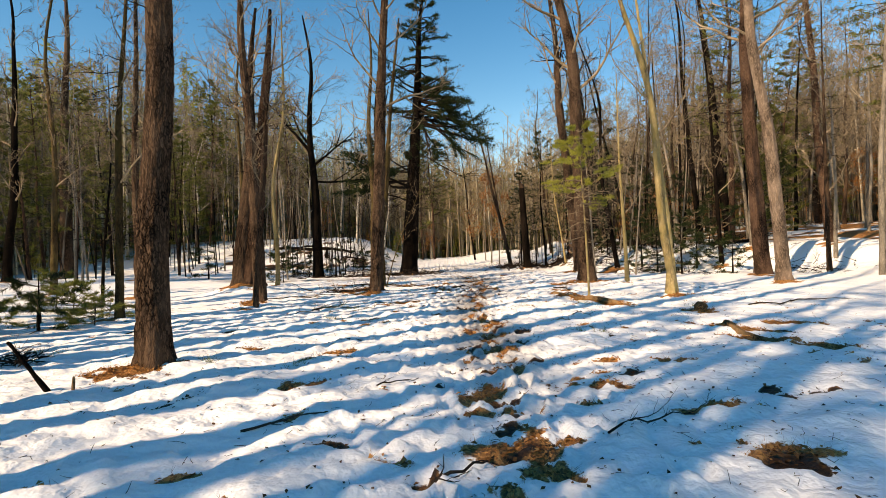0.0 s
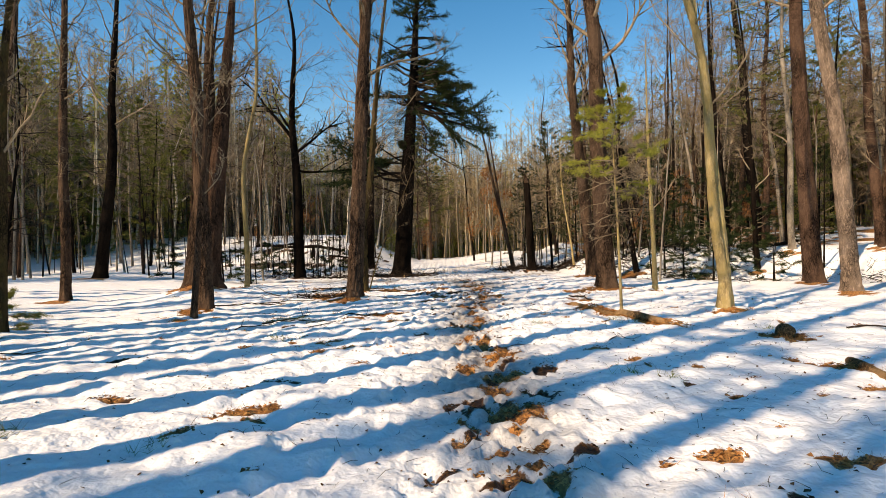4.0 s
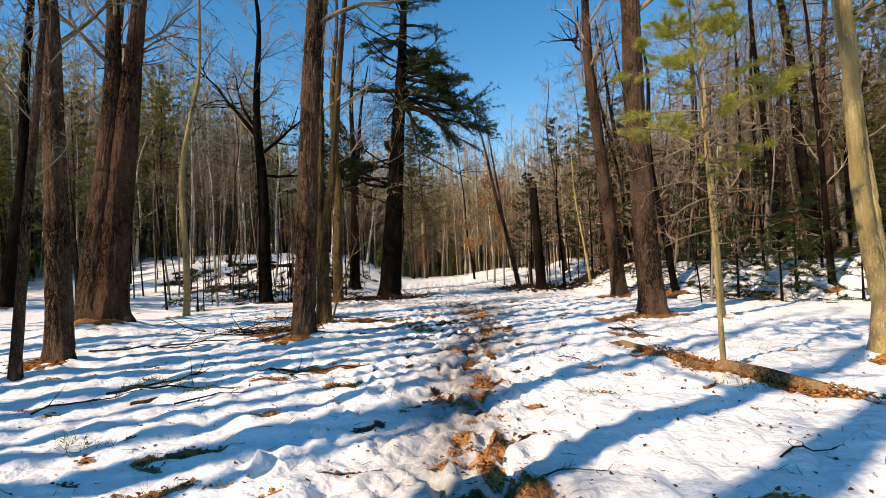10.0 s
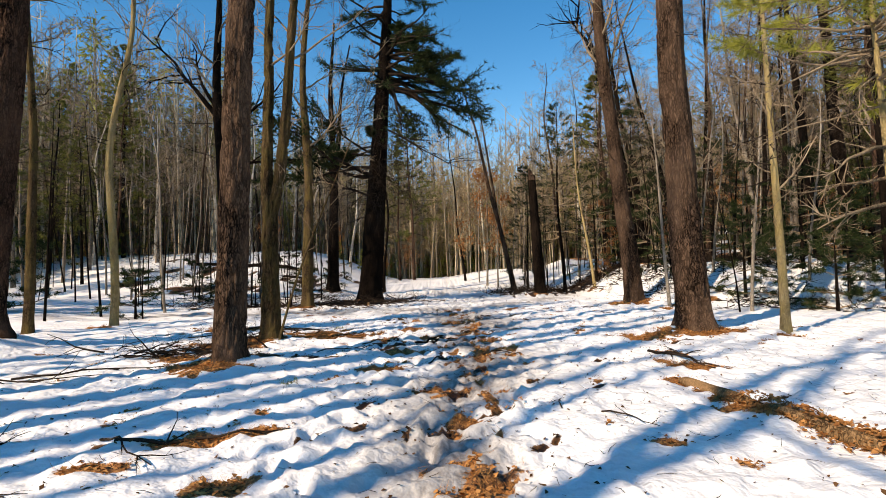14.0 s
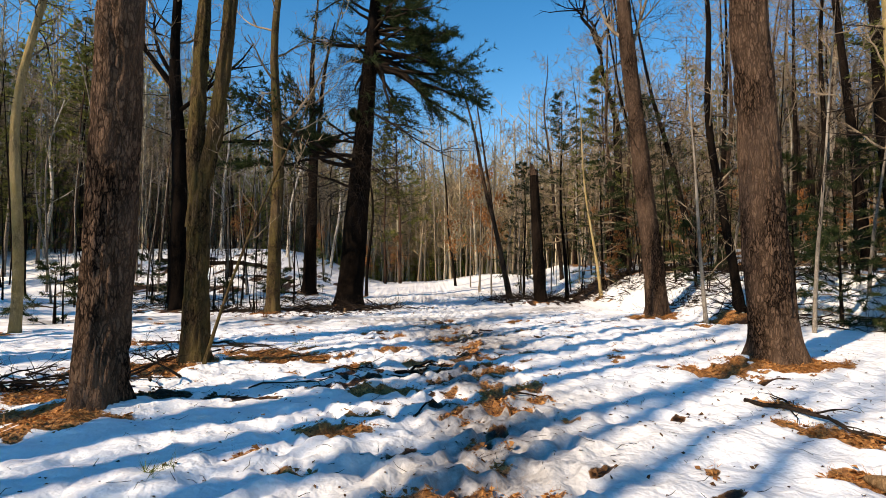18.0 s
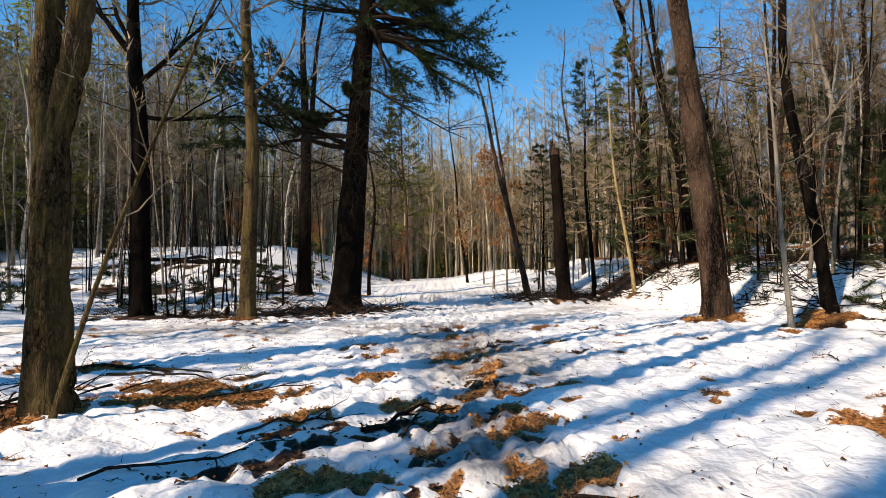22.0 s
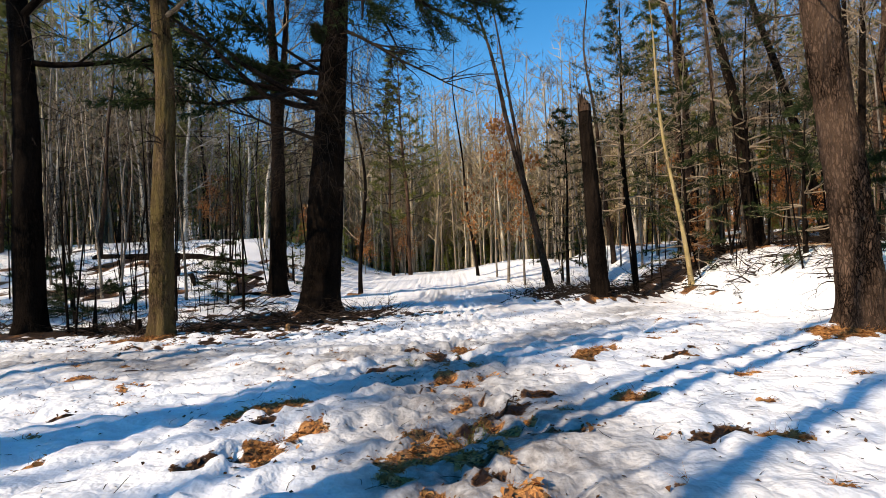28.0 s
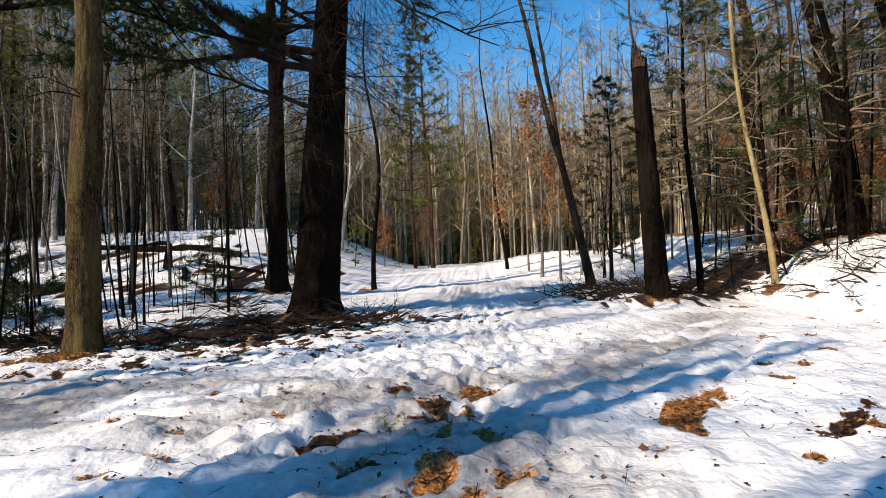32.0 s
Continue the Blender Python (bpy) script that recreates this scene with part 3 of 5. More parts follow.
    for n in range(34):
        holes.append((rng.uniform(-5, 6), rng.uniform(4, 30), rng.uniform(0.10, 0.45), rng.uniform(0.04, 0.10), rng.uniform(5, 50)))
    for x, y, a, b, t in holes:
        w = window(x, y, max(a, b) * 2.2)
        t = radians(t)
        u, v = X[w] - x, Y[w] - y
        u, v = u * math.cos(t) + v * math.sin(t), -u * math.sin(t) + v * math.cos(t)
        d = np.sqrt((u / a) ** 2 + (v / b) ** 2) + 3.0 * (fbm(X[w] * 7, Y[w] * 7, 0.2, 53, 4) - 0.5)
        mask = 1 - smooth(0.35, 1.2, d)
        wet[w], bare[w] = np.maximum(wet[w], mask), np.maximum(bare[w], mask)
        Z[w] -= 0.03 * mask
    # low hillocks of roots and drifted snow at the trunks
    for key, (x, y, r) in TREES.items():
        w = window(x, y, 2.5)
        d = np.hypot(X[w] - x, Y[w] - y)
        Z[w] += 0.14 * np.exp(-(d / (0.5 + r)) ** 2) * min(1, r / 0.25)
    # more thaw on the sunny fronts of mound and bank
    patchy = fbm(X * 0.55, Y * 0.9, 7.7, 61, 4)
    front = smooth(0.42, 0.54, patchy) * smooth(1.6, 3.4, bank(X, Y)) * smooth(33, 38, Y + 0.6 * X - 6)
    bare = np.maximum(bare, 0.85 * front)
    far = smooth(76, 88, np.hypot(X, Y)) * smooth(50, 60, Y + 0.6 * np.abs(X)) * smooth(0.46, 0.56, fbm(X * 0.2, Y * 0.2, 1.2, 63, 3))
    bare = np.maximum(bare, np.clip(far, 0, 1))
    return X, Y, Z, bare, trodden, np.clip(wet * 1.7, 0, 1)


GX, GY, GZ, GBARE, GTROD, GWET_SHADE = ground_arrays()


def ground_z(x, y):
    """Height of the finished ground."""
    i = int(np.clip(np.searchsorted(XS, x) - 1, 0, len(XS) - 2))
    j = int(np.clip(np.searchsorted(YS, y) - 1, 0, len(YS) - 2))
    u, v = (x - XS[i]) / (XS[i + 1] - XS[i]), (y - YS[j]) / (YS[j + 1] - YS[j])
    return float((GZ[j, i] * (1 - u) + GZ[j, i + 1] * u) * (1 - v) + (GZ[j + 1, i] * (1 - u) + GZ[j + 1, i + 1] * u) * v)


b = Builder()
nx, ny = len(XS), len(YS)
jj, ii = np.meshgrid(np.arange(ny - 1), np.arange(nx - 1), indexing="ij")
b.add(np.stack([GX, GY, GZ], -1), quads=np.stack([jj * nx + ii, jj * nx + ii + 1, (jj + 1) * nx + ii + 1, (jj + 1) * nx + ii], -1))
me = b.mesh("ground")
for attr, values in (("bare", GBARE), ("trodden", GTROD), ("wet", GWET_SHADE)):
    me.attributes.new(attr, "FLOAT", "POINT").data.foreach_set("value", values.astype(np.float32).ravel())
me.materials.append(SNOW)
tagged(new("ground", me), "thawing trodden snow with brown leaf litter showing through", "snow", kind="structure")


# ---- tree parts ----
def thing(name, x, y, label, category, group="", sink=0.0, turn=0.0, size=1.0):
    ob = new(name)
    ob.matrix_basis = pose(x, y, ground_z(x, y) - sink, 0, 0, turn) @ Matrix.Scale(size, 4)
    return tagged(ob, label, category, group)


def part(name, builder, mat, parent, label="", kind=""):
    me = builder.mesh(name) if isinstance(builder, Builder) else builder
    if not me.materials:
        me.materials.append(mat)
    ob = new(name, me)
    ob.parent = parent
    return tagged(ob, label, kind=kind)


def trunk_line(h, lean, seed, wander=0.07):
    """A function from height to the trunk's middle."""
    def at(z):
        z = np.asarray(z, float)
        k = np.clip(z, 0, None) ** 0.7 * wander
        x = lean[0] * z + k * (vnoise(z * 0.22, seed * 1.7, 0.5, 3) - 0.5) * 2 - k * (vnoise(0, seed * 1.7, 0.5, 3) - 0.5) * 2
        y = lean[1] * z + k * (vnoise(z * 0.22, seed * 2.9, 9.5, 4) - 0.5) * 2 - k * (vnoise(0, seed * 2.9, 9.5, 4) - 0.5) * 2
        return np.stack([x, y, z], -1)
    return at


def trunk(b, h, r, at, seed, sides=24, step=0.15, fine_to=8.0, rough=0.02, flare=0.55, tip=0.12, z0=-0.25):
    """A tapered trunk with a root flare and furrowed bark."""
    zs = np.concatenate([np.arange(z0, min(fine_to, h), step), np.arange(min(fine_to, h), h + 0.01, max(step, 0.7))])
    if zs[-1] < h:
        zs = np.append(zs, h)
    th = np.arange(sides) * 2 * math.pi / sides
    Z, T = np.meshgrid(zs, th, indexing="ij")
    up = np.clip(Z / h, 0, 1)
    R = r * (1 - (1 - tip) * up ** 1.15)
    lobes = 0.6 + 0.4 * np.cos(T * 3 + seed) + 0.35 * np.cos(T * 5 + seed * 2.1)
    R = R + r * flare * np.exp(-np.clip(Z + 0.12, 0, None) / 0.28) * np.clip(lobes, 0.1, None)
    c, s = np.cos(T), np.sin(T)
    R = R * (1 + 0.22 * (fbm(c * 1.4 + seed, s * 1.4, Z * 0.6, 71, 3) - 0.5))
    if rough:
        g = 1.0 / 0.05
        w = 0.25 * (vnoise(c * r * 6, s * r * 6, Z * 1.1 + seed, 79) - 0.5)
        f = np.abs(vnoise((c + w) * r * g * 0.8 + seed, (s + w) * r * g * 0.8, Z * 2.6, 73) - 0.5) * 2
        fine = vnoise(c * r * g * 1.7, s * r * g * 1.7, Z * 6 + seed, 75) - 0.5
        R = R + rough * 1.25 * (smooth(0.0, 0.4, f) - 0.6) + rough * 0.6 * fine
    mid = at(Z)
    v = mid + np.stack([R * c, R * s, np.zeros_like(R)], -1)
    n = len(zs)
    i, j = np.meshgrid(np.arange(n - 1), np.arange(sides), indexing="ij")
    k = (j + 1) % sides
    b.add(v, quads=np.stack([i * sides + j, i * sides + k, (i + 1) * sides + k, (i + 1) * sides + j], -1))
    top = at(np.array([h]))[0]
    ring = v[-1]
    b.add(np.concatenate([ring, [top + (0, 0, 0.02)]]), tris=[(q, (q + 1) % sides, sides) for q in range(sides)])


def limb(b, rng, start, direc, length, r, level, droop=0.0, rise=0.2, kids=(6, 4, 3), sides=(6, 4, 3), kink=0.16, ends=None, seg=(6, 4, 2), fine=0.005):
    """A limb with its smaller branches."""
    n = seg[min(level, len(seg) - 1)]
    d = unit(direc)
    pts, p = [np.array(start, float)], np.array(start, float)
    dirs = [d]
    for i in range(n):
        d = unit(d + rng.normal(0, kink, 3) + np.array([0, 0, rise * 0.3 - droop * 0.3]))
        p = p + d * length / n
        pts.append(p)
        dirs.append(d)
    rad = r * np.linspace(1, 0.22, n + 1)
    if sides[min(level, len(sides) - 1)] == 1:
        w = unit(np.cross(pts[-1] - pts[0], rng.normal(0, 1, 3))) * max(r, fine)
        b.add([pts[0] - w, pts[0] + w, pts[-1]], tris=[(0, 1, 2)])
    else:
        tube(b, pts, rad, sides[min(level, len(sides) - 1)])
    if ends is not None:
        ends.append((pts[-1], dirs[-1], level, length))
    if level < len(kids):
        for k in range(kids[level]):
            s = rng.uniform(0.25, 0.98)
            f = s * n
            i = min(int(f), n - 1)
            q = pts[i] + (pts[i + 1] - pts[i]) * (f - i)
            side = unit(np.cross(dirs[i], rng.normal(0, 1, 3)))
            dd = unit(dirs[i] * rng.uniform(0.5, 1.0) + side * rng.uniform(0.5, 0.95))
            limb(b, rng, q, dd, length * rng.uniform(0.3, 0.6) * (1.1 - 0.4 * s), max(r * (0.5 - 0.2 * s), 0.003), level + 1, droop, rise, kids, sides, kink, ends, seg, fine)


def bare_crown(b, seed, h, r, at, first, count, reach, kids=(6, 4, 3), up=0.9, rise=0.35, seg=(6, 4, 2), ends=None, sides=(5, 3, 3), each=None, thick=0.34, fine=0.005):
    rng = np.random.default_rng(seed)
    for k in range(count):
        f = (k + rng.uniform(0, 0.9)) / count
        z = first + (h - first) * f
        a = k * 2.4 + rng.uniform(-0.6, 0.6)
        rr = max(r * (1 - 0.88 * (z / h) ** 1.1) * thick, 0.008)
        length = reach * (1 - 0.65 * f) * rng.uniform(0.6, 1.15)
        limb(b, rng, at(z), (math.cos(a), math.sin(a), up * rng.uniform(0.4, 1.3)), length, rr, 0, 0, rise, kids, sides, 0.17, ends, seg, fine)
        if each:
            each(b)
            b = Builder()


def dead_branches(b, seed, lo, hi, at, count, reach, droop=0.15, kids=(7, 5), sides=(4, 3, 1), seg=(5, 3, 2)):
    rng = np.random.default_rng(seed)
    for k in range(count):
        z = rng.uniform(lo, hi)
        a = rng.uniform(0, 6.28)
        limb(b, rng, at(z), (math.cos(a), math.sin(a), rng.uniform(-0.25, 0.3)), reach * rng.uniform(0.35, 1.0), rng.uniform(0.008, 0.02), 0, droop, 0.0, kids, sides, 0.14, None, seg)


def pine_crown(b, leaf, seed, lo, h, r, at, spacing, whorl, reach, droop, tuft, fan, length, width, per=9, low=0.6, n=6, sides=4, az=(0, 6.28), dip=0.0):
    """Whorls of limbs with sprays of needles towards their ends."""
    rng = np.random.default_rng(seed)
    z, P, D = lo, [], []
    while z < h:
        f = (z - lo) / (h - lo)
        L0 = reach * (low + (1 - low) * min(1, f * 3)) * (1 - f) ** 0.75 + 0.35
        for k in range(whorl):
            a = rng.uniform(*az)
            L = L0 * rng.uniform(0.6, 1.15)
            d = unit((math.cos(a), math.sin(a), rng.uniform(-0.1, 0.3) + 0.5 * f + dip))
            p = at(z)
            pts = [p]
            for i in range(n):
                d = unit(d + rng.normal(0, 0.14, 3) + np.array([0, 0, -droop * (0.8 - 1.5 * i / n)]))
                p = p + d * L / n
                pts.append(p)
            pts = np.array(pts)
            tube(b, pts, max(0.012, r * 0.2 * (1 - 0.7 * f)) * np.linspace(1, 0.2, n + 1), sides)
            for m in range(per):
                s = rng.uniform(0.3, 1.0) ** 0.7
                i = min(int(s * n), n - 1)
                q = pts[i] + (pts[i + 1] - pts[i]) * (s * n - i)
                ax = unit(pts[i + 1] - pts[i])
                sd = unit(np.cross(ax, (0, 0, 1))) * rng.choice([-1, 1])
                dd = unit(ax * 0.7 + sd * rng.uniform(0.3, 1.0) + np.array([0, 0, rng.uniform(-0.2, 0.25)]))
                l = L * rng.uniform(0.15, 0.35) * (1.2 - 0.5 * s)
                if sides > 3:
                    tube(b, [q, q + dd * l], [0.006, 0.003], 3)
                else:
                    b.add([q - sd * 0.012, q + sd * 0.012, q + dd * l], tris=[(0, 1, 2)])
                for t in range(tuft):
                    P.append(q + dd * l * (t + 1) / tuft)
                    D.append(dd)
        z += spacing * rng.uniform(0.7, 1.3)
    blades(leaf, P, D, rng, fan, length, width, 0.75)


# ---- the trees by the trail ----
def hash_seed(key):
    return 100 + sum(ord(c) * (n + 1) for n, c in enumerate(key)) % 90

def big_tree(key, name, label, mat, h, lean, near=True, first=11.0, limbs=10, reach=4.0, seed=1, twig=TWIG, flare=0.55, rough=0.02, dead=(0, 0, 0, 0), wander=0.11, group="trees along the trail", category="tree", kids=(7, 5, 3)):
    x, y, r = TREES[key]
    root = thing(name, x, y, label, category, group)
    at = trunk_line(h, lean, seed, wander)
    b = Builder()
    trunk(b, h, r, at, seed, 72 if near else 36, 0.055 if near else 0.14, 9.0, rough, flare)
    part("trunk", b, mat, root)
    first, limbs = first * 0.68, int(limbs * 1.75)
    if limbs:
        bare_crown(Builder(), seed + 50, h, r, at, first, limbs, reach, kids, sides=(6, 3, 1, 1), each=lambda c: part("limb", c, twig, root), fine=0.006 if near else 0.009)
    if dead[0]:
        c = Builder()
        dead_branches(c, seed + 90, dead[1], dead[2], at, dead[0], dead[3])
        part("dead_growth", c, TWIG_DARK, root, "dry dead side twigs", "stuff")
    return root, at


big_tree("A", "oak_tree", "straight grey-brown oak with furrowed bark in snow", BARK_OAK, 19, (-0.03, 0.0), seed=3, first=9, dead=(6, 5, 9, 1.6))
root, at = big_tree("B", "oak_tree", "large old double-stemmed oak with a leafy foot", BARK_OAK, 11.5, (0.085, 0.0), seed=5, first=8.5)
b = Builder()
trunk(b, 11.5, TREES["Bb"][2], trunk_line(11.5, (0.095, 0.0), 6, 0.04), 6, 84, 0.055, 9, 0.028)
part("stem", b, BARK_PINE, root, "darker second stem").location = (TREES["Bb"][0] - TREES["B"][0], TREES["Bb"][1] - TREES["B"][1], 0)
big_tree("B2", "maple_tree", "slim dark maple with rough bark beside an oak", BARK_OAK, 15, (0.0, 0.0), seed=8, first=8, limbs=8, reach=2.6, dead=(10, 4, 9, 1.6))
big_tree("B3", "maple_tree", "thin dark leaning maple in the snow", BARK_OAK, 9, (0.07, 0.0), False, seed=9, first=4, limbs=7, reach=1.8, rough=0.008)
big_tree("C", "oak_tree", "tall oak with deep brown plated bark", BARK_OAK, 20, (0.06, 0.0), seed=11, first=10, rough=0.028, dead=(3, 4, 7, 0.5))
big_tree("K", "poplar_tree", "slender pale poplar with smooth bark", BARK_PALE, 16, (0.04, 0.0), False, seed=13, first=9, limbs=10, reach=2.2, rough=0.004, flare=0.4, dead=(14, 5, 12, 1.8))
big_tree("K2", "maple_tree", "slim grey-green maple beside a large oak", BARK_MOSS, 15, (0.03, 0.0), False, seed=14, first=8, limbs=10, reach=2.2, rough=0.006, flare=0.4, dead=(10, 4, 10, 1.6))
big_tree("N", "maple_tree", "straight lichen-yellow maple at the trail's edge", BARK_MOSS, 17, (-0.008, 0.0), seed=15, first=9.5, limbs=9, reach=3, rough=0.012, dead=(18, 3.5, 9.5, 2.2))
big_tree("E", "pine_tree", "large straight pine with red-brown furrowed bark", BARK_OAK, 22, (-0.095, 0.03), seed=17, first=11.5, rough=0.028, dead=(6, 6, 12, 2.4))
big_tree("F", "oak_tree", "tall leaning oak with ribbed bark and bared roots", BARK_OAK, 20, (-0.048, 0.0), seed=19, first=11.5, rough=0.024, dead=(18, 5, 12, 3.2))
big_tree("H1", "pine_tree", "large dark pine leaning on the bank", BARK_PINE, 22, (-0.078, 0.0), seed=21, first=13, dead=(12, 6, 13, 2.4))
big_tree("H2", "pine_tree", "large pale brown pine on the snowy bank", BARK_TAN, 22, (-0.057, 0.0), seed=23, first=12, dead=(8, 7, 12, 2.2))
big_tree("J", "birch_sapling", "thin pale young birch in the snow", BARK_PALE, 9, (-0.015, 0.0), False, seed=25, first=4, limbs=10, reach=1.5, rough=0.003, kids=(5, 3), dead=(16, 2.5, 8, 1.2))
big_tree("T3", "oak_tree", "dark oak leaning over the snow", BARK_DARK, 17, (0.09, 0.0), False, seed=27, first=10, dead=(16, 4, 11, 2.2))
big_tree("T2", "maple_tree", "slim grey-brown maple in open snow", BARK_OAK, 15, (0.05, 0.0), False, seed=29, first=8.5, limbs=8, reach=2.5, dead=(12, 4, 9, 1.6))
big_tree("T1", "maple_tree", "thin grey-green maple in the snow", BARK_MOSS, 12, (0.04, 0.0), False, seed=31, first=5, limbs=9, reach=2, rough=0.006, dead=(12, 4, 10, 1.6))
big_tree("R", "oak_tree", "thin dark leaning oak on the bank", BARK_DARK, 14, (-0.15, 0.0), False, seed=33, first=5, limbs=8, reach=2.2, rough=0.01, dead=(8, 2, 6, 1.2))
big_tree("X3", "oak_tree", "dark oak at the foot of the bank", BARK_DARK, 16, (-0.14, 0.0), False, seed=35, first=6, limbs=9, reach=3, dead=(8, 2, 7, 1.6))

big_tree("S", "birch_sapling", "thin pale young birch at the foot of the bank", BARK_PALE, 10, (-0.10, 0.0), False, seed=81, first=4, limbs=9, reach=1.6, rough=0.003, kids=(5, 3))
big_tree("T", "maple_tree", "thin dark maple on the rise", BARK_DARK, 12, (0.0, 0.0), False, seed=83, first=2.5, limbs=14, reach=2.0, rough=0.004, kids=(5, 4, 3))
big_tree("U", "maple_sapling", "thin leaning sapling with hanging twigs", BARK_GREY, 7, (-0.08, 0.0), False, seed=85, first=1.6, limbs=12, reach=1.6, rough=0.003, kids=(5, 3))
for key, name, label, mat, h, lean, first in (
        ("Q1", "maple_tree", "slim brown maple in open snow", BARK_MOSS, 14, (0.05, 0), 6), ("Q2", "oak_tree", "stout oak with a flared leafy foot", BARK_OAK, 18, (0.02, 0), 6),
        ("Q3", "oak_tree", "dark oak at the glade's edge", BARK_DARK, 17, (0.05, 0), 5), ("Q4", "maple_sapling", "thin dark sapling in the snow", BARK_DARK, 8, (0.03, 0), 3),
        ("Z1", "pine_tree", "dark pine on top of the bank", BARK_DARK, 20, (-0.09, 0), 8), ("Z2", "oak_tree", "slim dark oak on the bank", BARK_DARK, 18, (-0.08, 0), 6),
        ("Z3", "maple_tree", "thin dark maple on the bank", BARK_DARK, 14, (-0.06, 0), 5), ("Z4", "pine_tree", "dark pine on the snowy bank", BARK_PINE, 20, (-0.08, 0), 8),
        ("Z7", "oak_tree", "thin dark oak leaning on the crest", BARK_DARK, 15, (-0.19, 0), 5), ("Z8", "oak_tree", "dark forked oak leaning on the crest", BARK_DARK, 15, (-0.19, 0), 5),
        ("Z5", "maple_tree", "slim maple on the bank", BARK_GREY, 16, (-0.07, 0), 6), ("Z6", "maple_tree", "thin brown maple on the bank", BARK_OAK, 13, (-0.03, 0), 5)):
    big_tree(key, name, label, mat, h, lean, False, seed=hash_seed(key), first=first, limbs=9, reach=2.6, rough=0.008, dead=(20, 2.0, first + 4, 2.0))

TREES["V"] = (-2.5, 22.6, 0.026)
big_tree("V", "maple_sapling", "thin pale sapling leaning away from a forked maple", BARK_MOSS, 6.5, (0.27, 0.05), False, wander=0.35, seed=89, first=2.5, limbs=9, reach=1.3, rough=0.002, kids=(5, 3))
# the old tree with curled top limbs
root, at = big_tree("Y", "oak_tree", "old dark oak with curled dead top limbs", BARK_DARK, 16, (-0.09, 0.0), False, seed=87, first=6, limbs=8, reach=2.5, dead=(14, 2, 9, 2.0))
r2 = np.random.default_rng(3)
for z, d, n, r in ((14.8, (-1.0, 0, 0.35), 6.0, 0.16), (15.5, (-0.5, 0.1, 1.0), 5.0, 0.12), (15.6, (0.5, 0, 1.0), 4.5, 0.12), (13.0, (0.8, 0.2, 0.6), 4.0, 0.09)):
    c = Builder()
    limb(c, r2, at(z), d, n, r, 0, 0, 0.5, (8, 4, 2), (7, 4, 1), 0.22)
    part("limb", c, BARK_DARK, root)
c, n = Builder(), Builder()
pine_crown(c, n, 88, 7.5, 13.5, 0.3, at, 0.9, 3, 4.2, 0.04, 4, 8, 0.30, 0.014, 10, 1.0)
part("crown", c, TWIG_DARK, root, kind="stuff")
part("foliage", n, NEEDLES_DARK, root, kind="stuff")

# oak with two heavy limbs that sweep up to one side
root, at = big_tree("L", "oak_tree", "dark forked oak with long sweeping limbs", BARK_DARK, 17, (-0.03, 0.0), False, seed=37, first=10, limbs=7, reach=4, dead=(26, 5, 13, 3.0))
c, r2 = Builder(), np.random.default_rng(12)
for z, d, n, r in ((8.2, (-0.9, 0, 0.95), 5.5, 0.12), (8.6, (-0.6, 0.3, 1.2), 5.0, 0.09), (6.3, (0.95, 0.1, -0.3), 4.5, 0.08), (7.3, (0.9, -0.2, 0.6), 4.0, 0.09)):
    limb(c, r2, at(z), d, n, r, 0, 0, 0.1, (7, 4, 3), (7, 4, 3), 0.12)
part("crown", c, BARK_DARK, root, "heavy sweeping limbs", "stuff")


def forked(key, name, label, mat, split, arms, seed, group, kids=(5, 4, 3), lean=(0, 0), rough=0.014, spread=0.0):
    """A trunk that divides into several stems. arms: lean x, lean y, length, radius."""
    x, y, r = TREES[key]
    root = thing(name, x, y, label, "tree", group)
    b, c = Builder(), Builder()
    at = trunk_line(split, lean, seed, 0.03)
    trunk(b, split + 0.15, r, at, seed, 60, 0.07, 9, rough, 0.5, 0.6)
    p = at(np.array([split]))[0]
    for n, (lx, ly, length, ar) in enumerate(arms):
        line = trunk_line(length, (lx, ly), seed + n + 1, 0.14)
        out = spread * (n - (len(arms) - 1) / 2)

        def stem(z, line=line, out=out):
            z = np.asarray(z, float)
            off = out * (1 - np.exp(-np.clip(z + 0.25, 0, None) / 0.45))
            return line(z) + np.stack([off, 0 * off, 0 * off], -1)
        s = Builder()
        trunk(s, length, ar, stem, seed + n, 40, 0.09, 7, rough, 0.0, 0.2, -0.7)
        moved = stem(np.array([0.0]))[0]
        ob = part("stem", s, mat, root)
        ob.location = p - moved + np.array([(n - (len(arms) - 1) / 2) * ar * 0.9, 0, 0])
        t = Builder()
        bare_crown(t, seed * 3 + n, length, ar, stem, length * 0.3, 9, 2.6, kids, sides=(5, 3, 1))
        part("crown", t, TWIG, ob, kind="stuff")
    part("trunk", b, mat, root)
    return root


forked("C2", "maple_tree", "crooked lichened maple forked above head height", BARK_MOSS, 2.75, ((0.07, 0.02, 9, 0.12), (0.12, -0.02, 9, 0.11)), 41, "trees along the trail", lean=(0.0, 0), rough=0.03, spread=0.32)
forked("G", "birch_tree", "pale yellow-barked birch with two fused stems", BARK_PALE, 0.9, ((-0.15, 0.0, 12, 0.125), (-0.06, 0.02, 11, 0.085)), 43, "trees along the trail", rough=0.016)
forked("M", "pine_tree", "dark pine trunk with a dead fork beside another", BARK_DARK, 7.0, ((0.02, 0.0, 9, 0.2), (0.12, 0.05, 8, 0.15)), 45, "pines at the bend", lean=(0.04, 0))
forked("W", "poplar_tree", "leaning poplar with pale forked upper stems", BARK_OAK, 5.0, ((-0.26, 0.0, 9, 0.11), (-0.12, 0.05, 8, 0.08)), 47, "trees along the trail", lean=(-0.2, 0))


